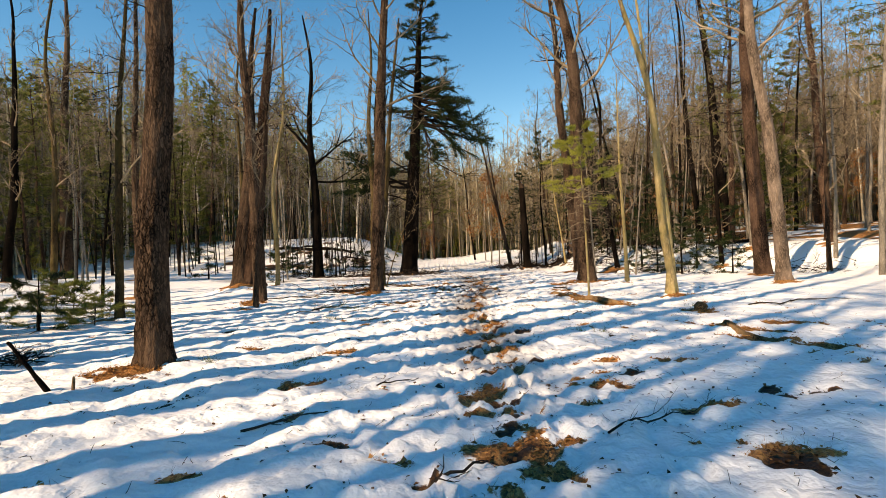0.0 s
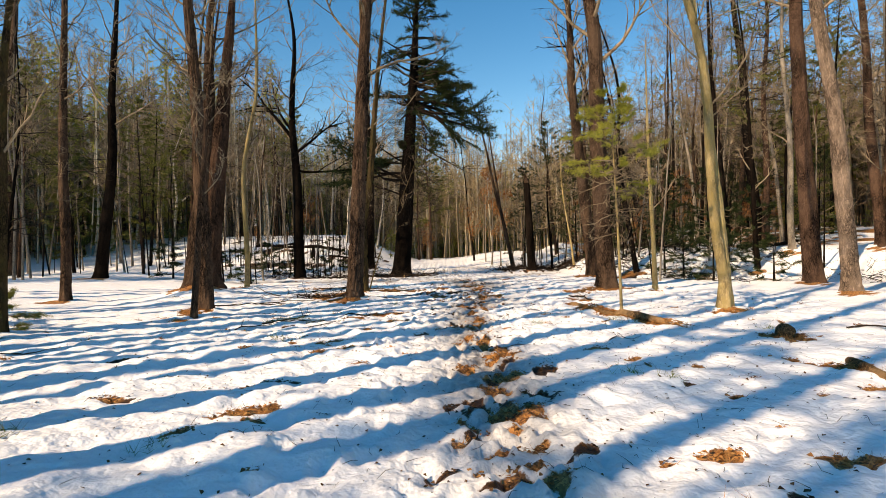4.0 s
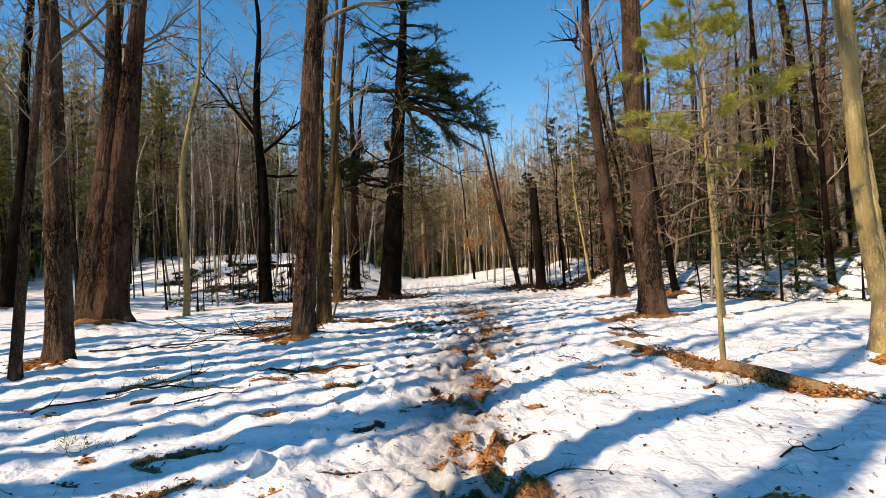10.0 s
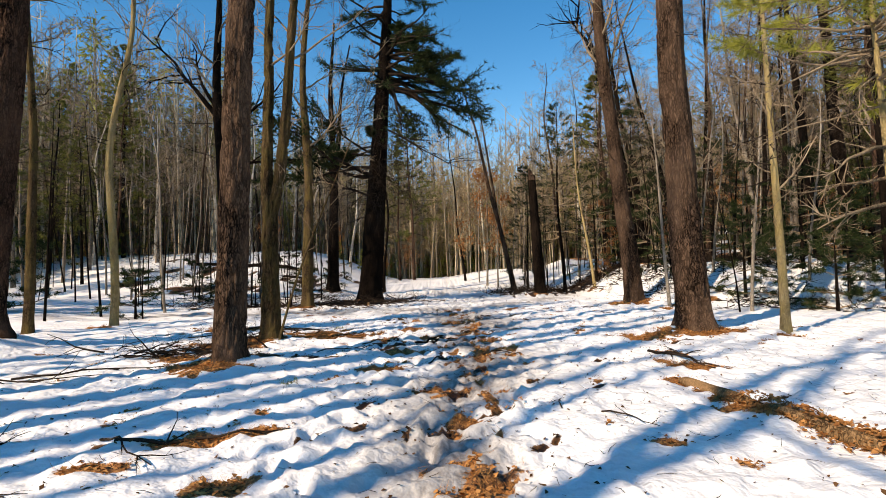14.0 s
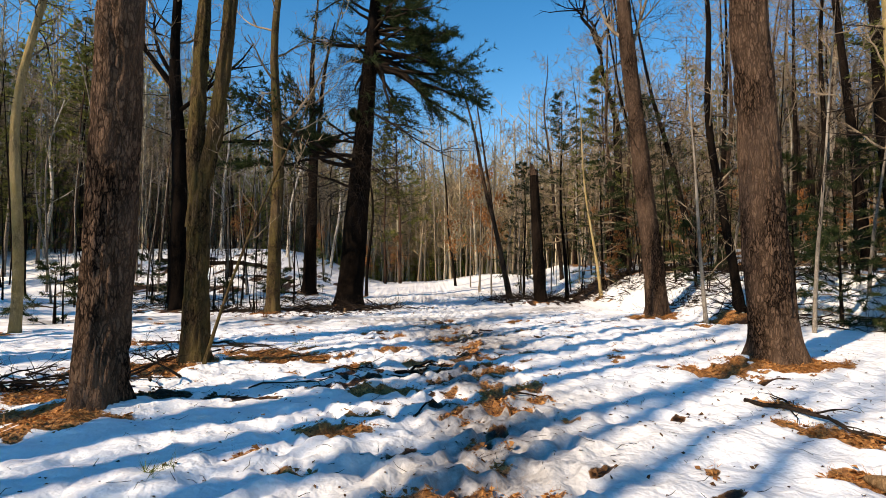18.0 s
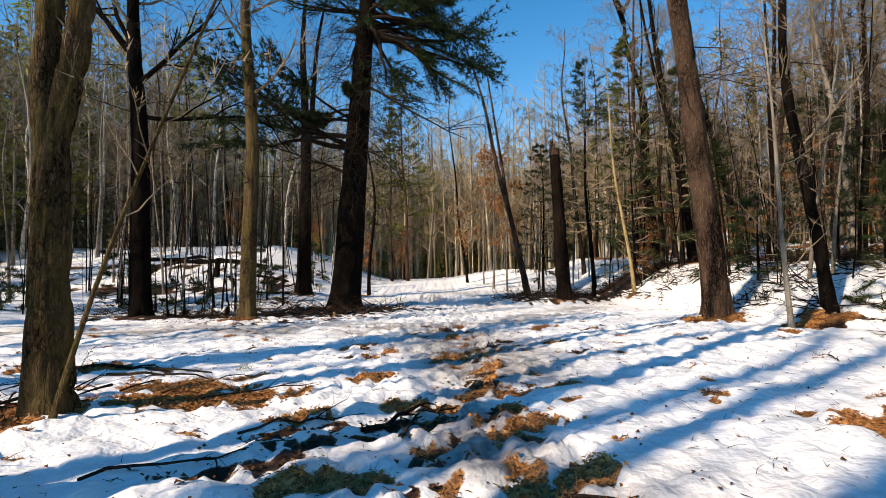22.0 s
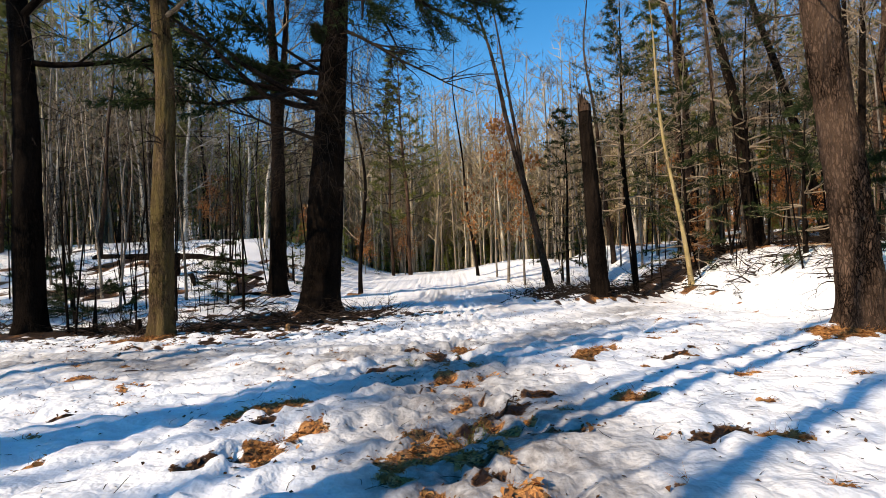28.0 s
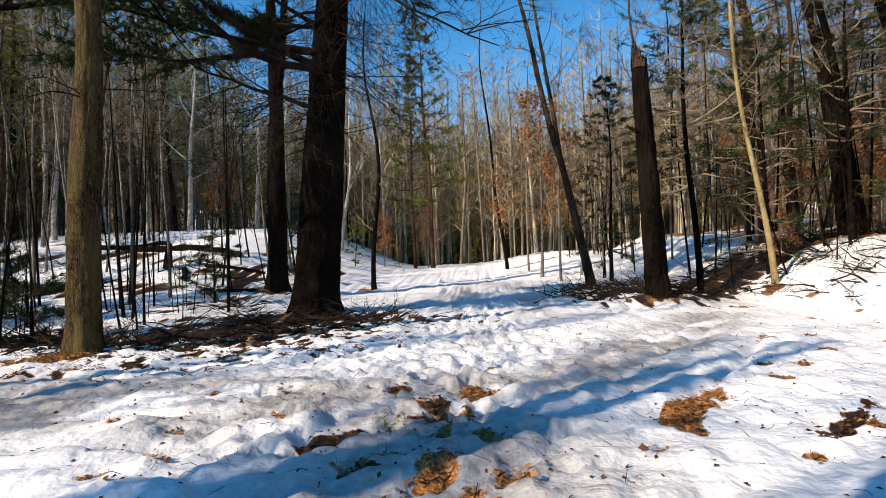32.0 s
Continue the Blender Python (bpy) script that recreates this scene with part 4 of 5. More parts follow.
# the big pine with drooping boughs
x, y, r = TREES["D"]
root = thing("pine_tree", x, y, "huge dark pine with drooping dead boughs and needles", "tree", "pines at the bend")
at = trunk_line(21, (0.082, 0.08), 49, 0.04)
b, c, n, d = Builder(), Builder(), Builder(), Builder()
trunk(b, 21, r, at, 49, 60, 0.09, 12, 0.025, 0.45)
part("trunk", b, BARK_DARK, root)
pine_crown(c, n, 50, 11.0, 21, r, at, 0.6, 4, 4.0, 0.17, 4, 8, 0.26, 0.011, 12, 0.8)
pine_crown(c, n, 54, 11.2, 14.5, r, at, 0.36, 3, 5.6, 0.12, 4, 13, 0.28, 0.014, 22, 1.0, az=(-0.6, 0.4), dip=-0.62)
pine_crown(c, n, 55, 6.3, 8.4, r, at, 0.5, 2, 6.4, 0.10, 4, 16, 0.28, 0.016, 34, 1.0, az=(2.7, 3.9))
part("crown", c, TWIG_DARK, root, kind="stuff")
part("foliage", n, NEEDLES_DARK, root, "dark green needle sprays", "stuff")
dead_branches(d, 51, 4.2, 12.5, at, 150, 4.6, 0.4, (9, 6), (4, 3, 1))
limb(d, np.random.default_rng(4), at(5.2), (-1, -0.2, 0.12), 3.6, 0.07, 0, 0.1, 0.2, (8, 5, 3), (6, 4, 3), 0.12)
limb(d, np.random.default_rng(9), at(9.0), (0.9, -0.2, -0.25), 5.0, 0.06, 0, 0.15, 0.0, (8, 5, 3), (6, 4, 3), 0.1)
part("dead_crown", d, TWIG_DARK, root, "drooping dead boughs", "stuff")

# the broken snag
x, y, r = TREES["O"]
root = thing("dead_snag", x, y, "broken dead trunk with a jagged brown top", "dead tree", "trees along the trail")
b = Builder()
at = trunk_line(6.4, (-0.07, 0.0), 53, 0.04)
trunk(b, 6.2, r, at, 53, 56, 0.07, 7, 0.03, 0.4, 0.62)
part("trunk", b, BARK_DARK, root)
b = Builder()
for k in range(11):
    a = k * 0.57
    p = at(np.array([5.95]))[0] + np.array([math.cos(a) * 0.13, math.sin(a) * 0.13, 0])
    tube(b, [p, p + np.array([0.0, 0, 0.2]), p + np.array([math.cos(a) * 0.03, 0, 0.12 + 0.22 * (1 - math.cos(a)) + 0.2 * ((k * 37) % 10) / 10])], [0.085, 0.07, 0.012], 6)
part("jagged_top", b, BARK_OAK, root, "splintered brown top")
for z, a, n in ((3.1, 0.4, 0.5), (4.2, 3.3, 0.35), (4.9, 1.2, 0.6), (5.4, 5.2, 0.3)):
    b = Builder()
    limb(b, np.random.default_rng(int(z * 10)), at(z), (math.cos(a), math.sin(a), 0.3), n + 0.25, 0.03, 1, 0, 0, (0, 2), (6, 6, 3), 0.15)
    part("branch_stub", b, BARK_DARK, root)


# ---- young trees near the trail ----
def young_pine(x, y, h, r, label, needles, seed, lo=0.45, reach=1.6, mat=BARK_GREY, lean=(0, 0), fan=10, spacing=0.3, droop=0.05, name="pine_sapling", length=0.13, width=0.004, group="young evergreens"):
    root = thing(name, x, y, label, "sapling", group)
    at = trunk_line(h, lean, seed, 0.06)
    b, c, n = Builder(), Builder(), Builder()
    trunk(b, h, r, at, seed, 10, 0.3, h, 0.002, 0.3)
    part("trunk", b, mat, root)
    pine_crown(c, n, seed, h * lo, h, r * 2, at, spacing, 4, reach, droop, 4, fan, length, width, 8)
    part("crown", c, TWIG, root, kind="stuff")
    part("foliage", n, needles, root, kind="stuff")
    return root


root = young_pine(4.37, 15.7, 5.2, 0.038, "young white pine with bright green needle tufts", NEEDLES_BRIGHT, 61, 0.6, 1.15, BARK_PALE, (-0.02, 0), 30, 0.24, 0.05, "pine_sapling", 0.11, 0.003)
at = trunk_line(5.2, (-0.02, 0), 61, 0.06)
b = Builder()
dead_branches(b, 62, 1.7, 3.4, at, 30, 1.1, 0.05, (6, 4))
part("dead_growth", b, TWIG, root, "dry lower twigs", "stuff")
for n, (x, y, h, lo) in enumerate(((8.0, 40.6, 10.5, 0.3), (9.6, 40.0, 6.5, 0.1), (7.0, 46.5, 8.0, 0.15), (10.8, 36.0, 4.2, 0.05), (12.6, 33.5, 5.0, 0.1), (13.5, 29.5, 4.2, 0.05), (11.3, 27.5, 2.4, 0.02), (-11.0, 38.0, 2.2, 0.02), (-6.2, 40.3, 1.6, 0.02), (-13.0, 36.0, 1.6, 0.02), (11.4, 39.4, 8.5, 0.3), (-9.3, 37.2, 1.5, 0.02), (-9.4, 29.6, 1.6, 0.02), (-7.2, 35.0, 1.2, 0.02), (-10.6, 13.6, 1.3, 0.02), (-9.7, 12.4, 0.8, 0.02), (-11.8, 12.8, 1.0, 0.02), (-14.0, 31.0, 2.6, 0.1), (15.2, 28.6, 3.4, 0.05), (16.5, 33.5, 4.5, 0.05), (19.0, 29.5, 5.0, 0.1), (14.0, 25.2, 1.6, 0.02), (10.9, 28.6, 3.0, 0.04), (12.3, 30.6, 3.6, 0.04), (11.9, 26.0, 2.4, 0.03), (13.3, 27.3, 3.0, 0.05), (10.3, 32.6, 2.2, 0.03), (-5.6, 46.0, 2.0, 0.02), (-8.6, 45.6, 1.6, 0.02))):
    young_pine(x, y, h, 0.035 + h * 0.006, "young dark hemlock with spreading flat boughs", NEEDLES_DARK, 70 + n, lo, 0.6 + h * 0.18, BARK_DARK, (0, 0), 6, 0.36, 0.06, "hemlock_sapling", 0.16, 0.008)


for n, (x, y, h) in enumerate(((-11.0, 15.4, 0.8), (-12.4, 16.6, 1.0), (-9.6, 14.9, 0.6), (-10.2, 11.6, 0.7), (-8.9, 13.2, 0.5))):
    young_pine(x, y, h, 0.014, "low pine seedling with soft green needles in the snow", NEEDLES_OLIVE, 120 + n, 0.1, 0.5 + 0.3 * h, TWIG_DARK, (0.1, 0), 12, 0.12, 0.12, "pine_seedling", 0.11, 0.004)


# ---- forest around ----
def template(name, label, category, group, make, trunk_mat, twig_mat, leaf_mat=None):
    root = new(name)
    tagged(root, label, category, group)
    b, c, n = Builder(), Builder(), Builder()
    make(b, c, n)
    part("trunk", b, trunk_mat, root)
    if c.n:
        part("crown", c, twig_mat, root, kind="stuff")
    if n.n:
        part("foliage", n, leaf_mat, root, kind="stuff")
    return root


def far_bare(seed, h, r, first, count, reach, kids):
    def make(b, c, n):
        at = trunk_line(h, (0.0, 0.0), seed, 0.12)
        trunk(b, h, r, at, seed, 7, 1.1, h, 0, 0.3)
        bare_crown(c, seed, h, r, at, first, count, reach, kids, 0.9, 0.35, (4, 2, 1), None, (3, 1, 1), thick=0.4, fine=0.010)
    return make


def far_pine(seed, h, r, lo, reach, dead):
    def make(b, c, n):
        at = trunk_line(h, (0.0, 0.0), seed, 0.08)
        trunk(b, h, r, at, seed, 8, 0.9, h, 0, 0.3)
        pine_crown(c, n, seed, lo, h, r, at, 0.62, 5, reach, 0.05, 3, 11, 0.22, 0.014, 6, 0.6, 3, 3)
        dead_branches(c, seed + 5, 1.5, lo, at, dead, 1.8, 0.1, (5, 3), (3, 1, 1), (3, 2, 1))
    return make


def far_leafy(seed, h, r):
    def make(b, c, n):
        at = trunk_line(h, (0.0, 0.0), seed, 0.15)
        trunk(b, h, r, at, seed, 7, 0.6, h, 0, 0.3)
        ends = []
        bare_crown(c, seed, h, r, at, h * 0.2, 13, h * 0.32, (5, 3), 0.5, 0.2, (3, 2, 1), ends, (3, 1, 1))
        q = np.random.default_rng(seed)
        pos = np.repeat([e[0] for e in ends], 5, 0) + q.normal(0, 0.13, (len(ends) * 5, 3))
        flakes(n, pos, q, 0.12)
    return make


FOREST = "woodland trees beyond the trail"
bare_set = [template("bare_tree", "slender leafless hardwood with grey-brown bark", "tree", FOREST, far_bare(200 + n, h, r, h * f, k, reach, kids), m, TWIG) for n, (h, r, f, k, reach, kids, m) in enumerate((
    (17, 0.13, 0.34, 13, 5.2, (8, 6, 4), BARK_GREY), (19, 0.17, 0.3, 14, 5.4, (8, 6, 4), BARK_OAK), (15, 0.09, 0.32, 12, 3.6, (8, 6, 4), BARK_GREY),
    (18, 0.12, 0.4, 12, 4.2, (8, 6, 4), BARK_DARK), (13, 0.07, 0.35, 12, 3.2, (8, 6, 4), BARK_GREY), (16, 0.15, 0.3, 13, 5.2, (8, 6, 4), BARK_GREY)))]
pine_set = [template("white_pine", "tall pine with green needles and dead lower branches", "tree", FOREST, far_pine(220 + n, h, r, lo, reach, k), m, TWIG_DARK, NEEDLES) for n, (h, r, lo, reach, k, m) in enumerate((
    (21, 0.22, 8, 3.4, 16, BARK_PINE), (18, 0.17, 6, 2.8, 14, BARK_DARK), (15, 0.13, 4.0, 2.6, 10, BARK_PINE), (20, 0.19, 10, 3.0, 18, BARK_DARK)))]
leafy_set = [template("beech_sapling", "young beech still holding dry orange-brown leaves", "tree", FOREST, far_leafy(240 + n, h, r), BARK_GREY, TWIG, LEAVES_ORANGE) for n, (h, r) in enumerate(((5.5, 0.05), (4.0, 0.04)))]
pole_set = [template("thin_sapling", "thin dark leafless sapling", "sapling", "saplings in the woods", far_bare(260 + n, h, r, h * 0.35, 9, 1.2, (4, 3)), m, TWIG_DARK) for n, (h, r, m) in enumerate(((6, 0.035, BARK_DARK), (4, 0.022, BARK_DARK), (8, 0.05, BARK_GREY)))]
used = set()
wood = random.Random(5)


def plant(options, x, y, size=1.0, tilt=2.5):
    ob = wood.choice(options)
    m = pose(x, y, ground_z(x, y) - 0.05, wood.gauss(0, tilt), wood.gauss(0, tilt), wood.uniform(0, 360)) @ Matrix.Scale(size * wood.uniform(0.85, 1.15), 4)
    if ob.name in used:
        return copy_thing(ob, m)
    used.add(ob.name)
    ob.matrix_basis = m
    return ob


def clear(x, y):
    """Open ground: the trail, the glade and the low ground left of it."""
    if abs(x - 2.5 - 0.05 * (y - 40)) < 4.5 and y < 66:
        return True
    if -19 < x < 12 and y < 47:
        return True
    if x <= -19 and y < 20 and x > -26:
        return True
    return x >= 12 and bank(np.float64(x), np.float64(y)) < 3 and x < 17


taken = [(v[0], v[1]) for v in TREES.values()]


def spot(x0, x1, y0, y1, gap):
    for k in range(40):
        x, y = wood.uniform(x0, x1), wood.uniform(y0, y1)
        if not clear(x, y) and all((x - p) ** 2 + (y - q) ** 2 > gap * gap for p, q in taken):
            taken.append((x, y))
            return x, y
    return None


young_set = [template("young_pine", "bushy young pine with olive needles to the ground", "tree", FOREST, far_pine(280 + n, h, r, h * 0.1, reach, 0), BARK_DARK, TWIG_DARK, m) for n, (h, r, reach, m) in enumerate(((7, 0.07, 2.2, NEEDLES_OLIVE), (5, 0.05, 1.8, NEEDLES_OLIVE), (9, 0.09, 2.0, NEEDLES), (6, 0.06, 1.7, NEEDLES_OLIVE)))]
light_set = [bare_set[0], bare_set[2], bare_set[5]]
for x0, x1, y0, y1, count, gap, share, scale in ((-40, -14, 47, 64, 74, 0.9, 0.14, 0.84), (-15, -5, 50, 62, 9, 1.2, 0.0, 0.72), (-50, -19, 18, 60, 52, 1.1, 0.18, 0.84), (-8, 24, 62, 84, 46, 0.9, 0.0, 0.85), (12, 32, 14, 60, 95, 1.0, 0.07, 1.0), (24, 50, 24, 70, 40, 1.2, 0.3, 1.0), (-60, 60, 80, 100, 24, 1.2, 0.35, 0.9)):
    for n in range(count):
        p = spot(x0, x1, y0, y1, gap)
        if p:
            k = wood.random()
            plant(pine_set if k < share else leafy_set if k < share + 0.05 else bare_set if y0 != 62 else light_set, *p, scale)
for x, y, size in ((-0.9, 55.3, 1.0), (-2.2, 57.4, 1.05), (13.2, 57.0, 0.75)):
    plant([pine_set[2]], x, y, size)
pale_set = [template("beech_tree", "pale crooked leafless beech with spreading limbs", "tree", FOREST, far_bare(330 + n, h, r, 3.0, k, 5.0, (6, 4, 2)), BARK_WHITE, BARK_WHITE) for n, (h, r, k) in enumerate(((11.5, 0.14, 8), (13, 0.17, 9)))]
for x, y in ((-13, 51), (-10.3, 53), (-8.3, 50.2), (-16, 52.5), (-19.5, 50), (-6.2, 55), (-23, 48.5), (-28, 46), (3.0, 66), (7.5, 67), (-1.5, 66), (14.5, 58), (19, 52)):
    plant(pale_set, x, y, 0.95, 4)
for x, y, size in ((-4.6, 51.5, 0.4), (-6.3, 49.6, 0.35), (-3.2, 57.5, 0.5), (1.2, 63, 0.55), (4.6, 64, 0.5), (-0.8, 65, 0.6), (-7.6, 48.3, 0.3), (7.0, 65, 0.6)):
    plant([young_set[0], young_set[3]], x, y, size)
for x0, x1, y0, y1, count in ((-12, 14, 63, 80, 18), (-45, -15, 50, 62, 40), (13, 34, 32, 60, 24), (-40, -22, 24, 50, 20)):
    for n in range(count):
        p = spot(x0, x1, y0, y1, 0.8)
        if p:
            plant(young_set, *p)
for x0, x1, y0, y1, count in ((-19, -5, 38, 52, 60), (-22, -9, 24, 40, 22), (9, 20, 26, 50, 60), (-30, -19, 15, 45, 30), (6, 12, 40, 56, 26), (-14, 16, 60, 72, 26)):
    for n in range(count):
        x, y = wood.uniform(x0, x1), wood.uniform(y0, y1)
        if abs(x - 2.5) > 4 or y > 62:
            plant(pole_set, x, y, 1.0, 4)
for n in range(46):
    x, y = wood.uniform(9.4, 15), wood.uniform(29.5, 42)
    if 0.3 < bank(np.float64(x), np.float64(y)) < 4:
        plant(pole_set[:2], x, y, wood.uniform(0.35, 0.9), 7)
for n in range(34):
    plant(pole_set[:2], wood.uniform(-12, -5.6), wood.uniform(33.5, 42), wood.uniform(0.4, 0.9), 4)
for x, y, size in ((-20.5, 29.0, 0.85), (-17.0, 33.5, 0.8), (-24.5, 32.0, 0.9), (-27.5, 27.0, 0.8)):
    plant([pine_set[2]], x, y, size)
for x, y, size in ((-3.7, 55, 1.0), (-1.4, 57.5, 0.8), (4.5, 48.6, 1.65), (9.9, 39.9, 0.28), (10.9, 41.4, 0.4), (12.6, 43.5, 0.8), (13.5, 38.5, 0.5), (11.5, 45.0, 0.9), (16.5, 45.5, 1.1), (18.5, 38.0, 1.0), (-12, 52.5, 1.1), (-7, 54, 0.8), (15.5, 44, 0.9), (17, 40, 1.0), (21, 36, 1.0)):
    plant(leafy_set, x, y, size)
for x, y, size in ((5.1, 47.2, 1.25), (6.3, 49.0, 1.3), (4.2, 51.5, 1.2), (9.5, 52.0, 1.1), (1.0, 63.0, 1.0), (8.2, 55.0, 1.15)):
    plant([bare_set[4]], x, y, size * 0.85)
for x, y, size in ((11.8, 44.5, 1.05), (13.2, 47.5, 1.1), (15.8, 40.5, 1.1), (16.6, 36.4, 1.0), (10.6, 51.0, 1.15), (18.2, 44.0, 1.1), (20.0, 38.5, 1.1), (3.2, 52.5, 0.9)):
    plant([bare_set[1], bare_set[3]], x, y, size)
# trees beside and behind the walker, known by the shadows that they throw across the snow
tall_set = [template("tall_pine", "tall straight pine with a high crown", "tree", "pines that shade the trail", far_pine(300 + n, 22, r, 13, 3.0, 0), BARK_PINE, TWIG_DARK, NEEDLES) for n, r in enumerate((0.14, 0.2, 0.27))]
pole_shade = [template("tall_tree", "tall straight leafless hardwood", "tree", "trees that shade the trail", far_bare(310 + n, 21, r, 15, 6, 1.8, (3, 2)), BARK_OAK, TWIG) for n, r in enumerate((0.15, 0.23, 0.31, 0.40))]
# place across the sun's direction, stoutness
SHADE = ((2.2, 1), (1.1, 2), (0.4, 1), (-0.6, 2), (-1.6, 2), (-2.5, 2), (-3.13, 1), (-4.29, 1), (-5.27, 2), (-6.6, 2), (-7.71, 3), (-10.3, 1), (-10.85, 2), (-11.65, 2), (-12.1, 1), (-12.7, 1), (-13.45, 0),
         (-14.1, 2), (-14.85, 0), (-15.1, 2), (-16.1, 2), (-16.75, 1), (-17.25, 2), (-18.7, 1), (-20.35, 1), (-20.75, 1), (-21.4, 0), (-21.95, 0), (-24.4, 1), (-25.75, 1), (-27.0, 0))
to_x, to_y = -to_sun.x / math.cos(SUN_EL), -to_sun.y / math.cos(SUN_EL)
for n, (p, stout) in enumerate(SHADE):
    q = -7.5 - 0.12 * p - 4.0 * ((n * 7) % 5) / 5 if p > -6 else -1.5 - 5.0 * ((n * 3) % 5) / 5 + (p + 6) * 0.12
    plant([pole_shade[stout]], to_y * p + to_x * q, -to_x * p + to_y * q, 1.0, 0.5)
for p, q in ((-1.6, -25), (-0.2, -28), (0.9, -23), (2.2, -27), (-2.9, -31), (-4.6, -15), (-6.2, -15)):
    plant(tall_set, to_y * p + to_x * q, -to_x * p + to_y * q, 1.0, 1.0)

# unseen trees added to the sides and behind, to hold back the sky's fill light
for x0, x1, y0, y1, count in ((10, 40, -34, 12, 36), (-8, 10, -40, -16, 0), (-48, -30, 2, 16, 8)):
    for n in range(count):
        p = spot(x0, x1, y0, y1, 2.0)
        if p:
            plant(pine_set if x0 > 0 and wood.random() < 0.7 else bare_set, *p, 1.1)


for group in (bare_set, pine_set, pale_set, leafy_set, pole_set, young_set, tall_set, pole_shade):
    for ob in group:
        if ob.name not in used:
            for child in list(ob.children):
                bpy.data.objects.remove(child)
            bpy.data.objects.remove(ob)


# ---- far woods ----
def far_woods(name, label, sites, bark_mat, twig_mat, seed, conifer, tall=(9, 16)):
    """Many slight trees in the distance: one mesh of stems and one of twigs or needles."""
    q = np.random.default_rng(seed)
    b, c = Builder(), Builder()
    P, D = [], []
    for x, y in sites:
        z, h, r = ground_z(x, y) - 0.1, q.uniform(*tall), q.uniform(0.05, 0.16)
        lx, ly = q.normal(0, 0.035, 2) * h
        bend = q.normal(0, 0.25, 2)
        tube(b, [(x, y, z), (x + lx * 0.5 + bend[0], y + ly * 0.5 + bend[1], z + h * 0.5), (x + lx, y + ly, z + h)], [r, r * 0.7, 0.02], 3)
        n = int(tall[1] * 5) if conifer else int(tall[1] * 3.4)
        f = q.uniform((0.3 if tall[0] > 6 else 0.03) if conifer else 0.15, 1.0, n)
        a = q.uniform(0, 6.28, n)
        base = np.stack([x + lx * f, y + ly * f, z + h * f], -1)
        if conifer:
            reach = (1.0 - f) * h * 0.2 + 0.3
            rad = reach * q.uniform(0.2, 1.0, n)
            pos = base + np.stack([np.cos(a) * rad, np.sin(a) * rad, q.normal(0, 0.15, n)], -1)
            P.append(pos)
            D.append(np.stack([np.cos(a), np.sin(a), q.uniform(-0.5, 0.2, n)], -1))
        else:
            d = np.stack([np.cos(a), np.sin(a), q.uniform(0.3, 1.6, n)], -1)
            d /= np.linalg.norm(d, axis=1)[:, None]
            l = q.uniform(0.8, 3.2, n) * (1.15 - f * 0.6)
            e = base + d * l[:, None]
            w = np.cross(d, q.normal(0, 1, (n, 3)))
            w *= 0.036 / (np.linalg.norm(w, axis=1)[:, None] + 1e-9)
            c.add(np.stack([base - w, base + w, e], 1), tris=np.arange(n * 3))
            s = base + d * (l * q.uniform(0.3, 0.8, n))[:, None]
            d2 = d + q.normal(0, 0.6, (n, 3))
            c.add(np.stack([s - w * 0.7, s + w * 0.7, s + d2 * l[:, None] * 0.4], 1), tris=np.arange(n * 3))
            s = base + d * (l * q.uniform(0.2, 0.9, n))[:, None]
            d2 = d + q.normal(0, 0.8, (n, 3))
            c.add(np.stack([s - w * 0.6, s + w * 0.6, s + d2 * l[:, None] * 0.35], 1), tris=np.arange(n * 3))
    if conifer:
        blades(c, np.concatenate(P), np.concatenate(D), q, 4, 0.6, 0.06, 0.6)
    root = tagged(new(name), label, "woods", kind="stuff")
    part("far_stem", b, bark_mat, root, kind="stuff")
    part("far_twig", c, twig_mat, root, kind="stuff")


def far_sites(count, d0, d1, a0, a1, seed):
    q = np.random.default_rng(seed)
    a, d = np.radians(q.uniform(a0, a1, count)), q.uniform(d0, d1, count)
    return list(zip(2 + d * np.sin(a), 8 + d * np.cos(a)))


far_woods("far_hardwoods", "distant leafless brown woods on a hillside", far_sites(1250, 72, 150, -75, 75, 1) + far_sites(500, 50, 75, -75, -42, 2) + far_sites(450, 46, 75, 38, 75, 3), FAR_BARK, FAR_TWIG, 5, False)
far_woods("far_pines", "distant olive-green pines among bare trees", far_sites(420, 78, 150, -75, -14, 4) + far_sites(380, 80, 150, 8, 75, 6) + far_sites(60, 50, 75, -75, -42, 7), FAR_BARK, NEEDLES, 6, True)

far_woods("tall_hardwoods", "tall leafless brown woods behind the clearing", far_sites(190, 44, 74, 24, 64, 12), FAR_BARK, FAR_TWIG, 7, False, (11, 17))
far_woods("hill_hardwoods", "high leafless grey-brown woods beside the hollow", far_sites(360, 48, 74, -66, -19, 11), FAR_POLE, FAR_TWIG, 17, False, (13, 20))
far_woods("tall_pines", "tall olive-green pines behind the clearing", far_sites(55, 46, 78, 22, 64, 14), FAR_BARK, NEEDLES, 8, True, (11, 18))
far_woods("hill_pines", "high olive-green pines beside the hollow", far_sites(45, 58, 78, -66, -18, 13), FAR_BARK, NEEDLES_OLIVE, 18, True, (14, 22))
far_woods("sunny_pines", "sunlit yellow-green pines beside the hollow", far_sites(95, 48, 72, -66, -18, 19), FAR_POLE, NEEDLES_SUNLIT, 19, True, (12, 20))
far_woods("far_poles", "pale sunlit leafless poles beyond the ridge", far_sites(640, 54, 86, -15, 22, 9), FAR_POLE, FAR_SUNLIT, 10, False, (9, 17))
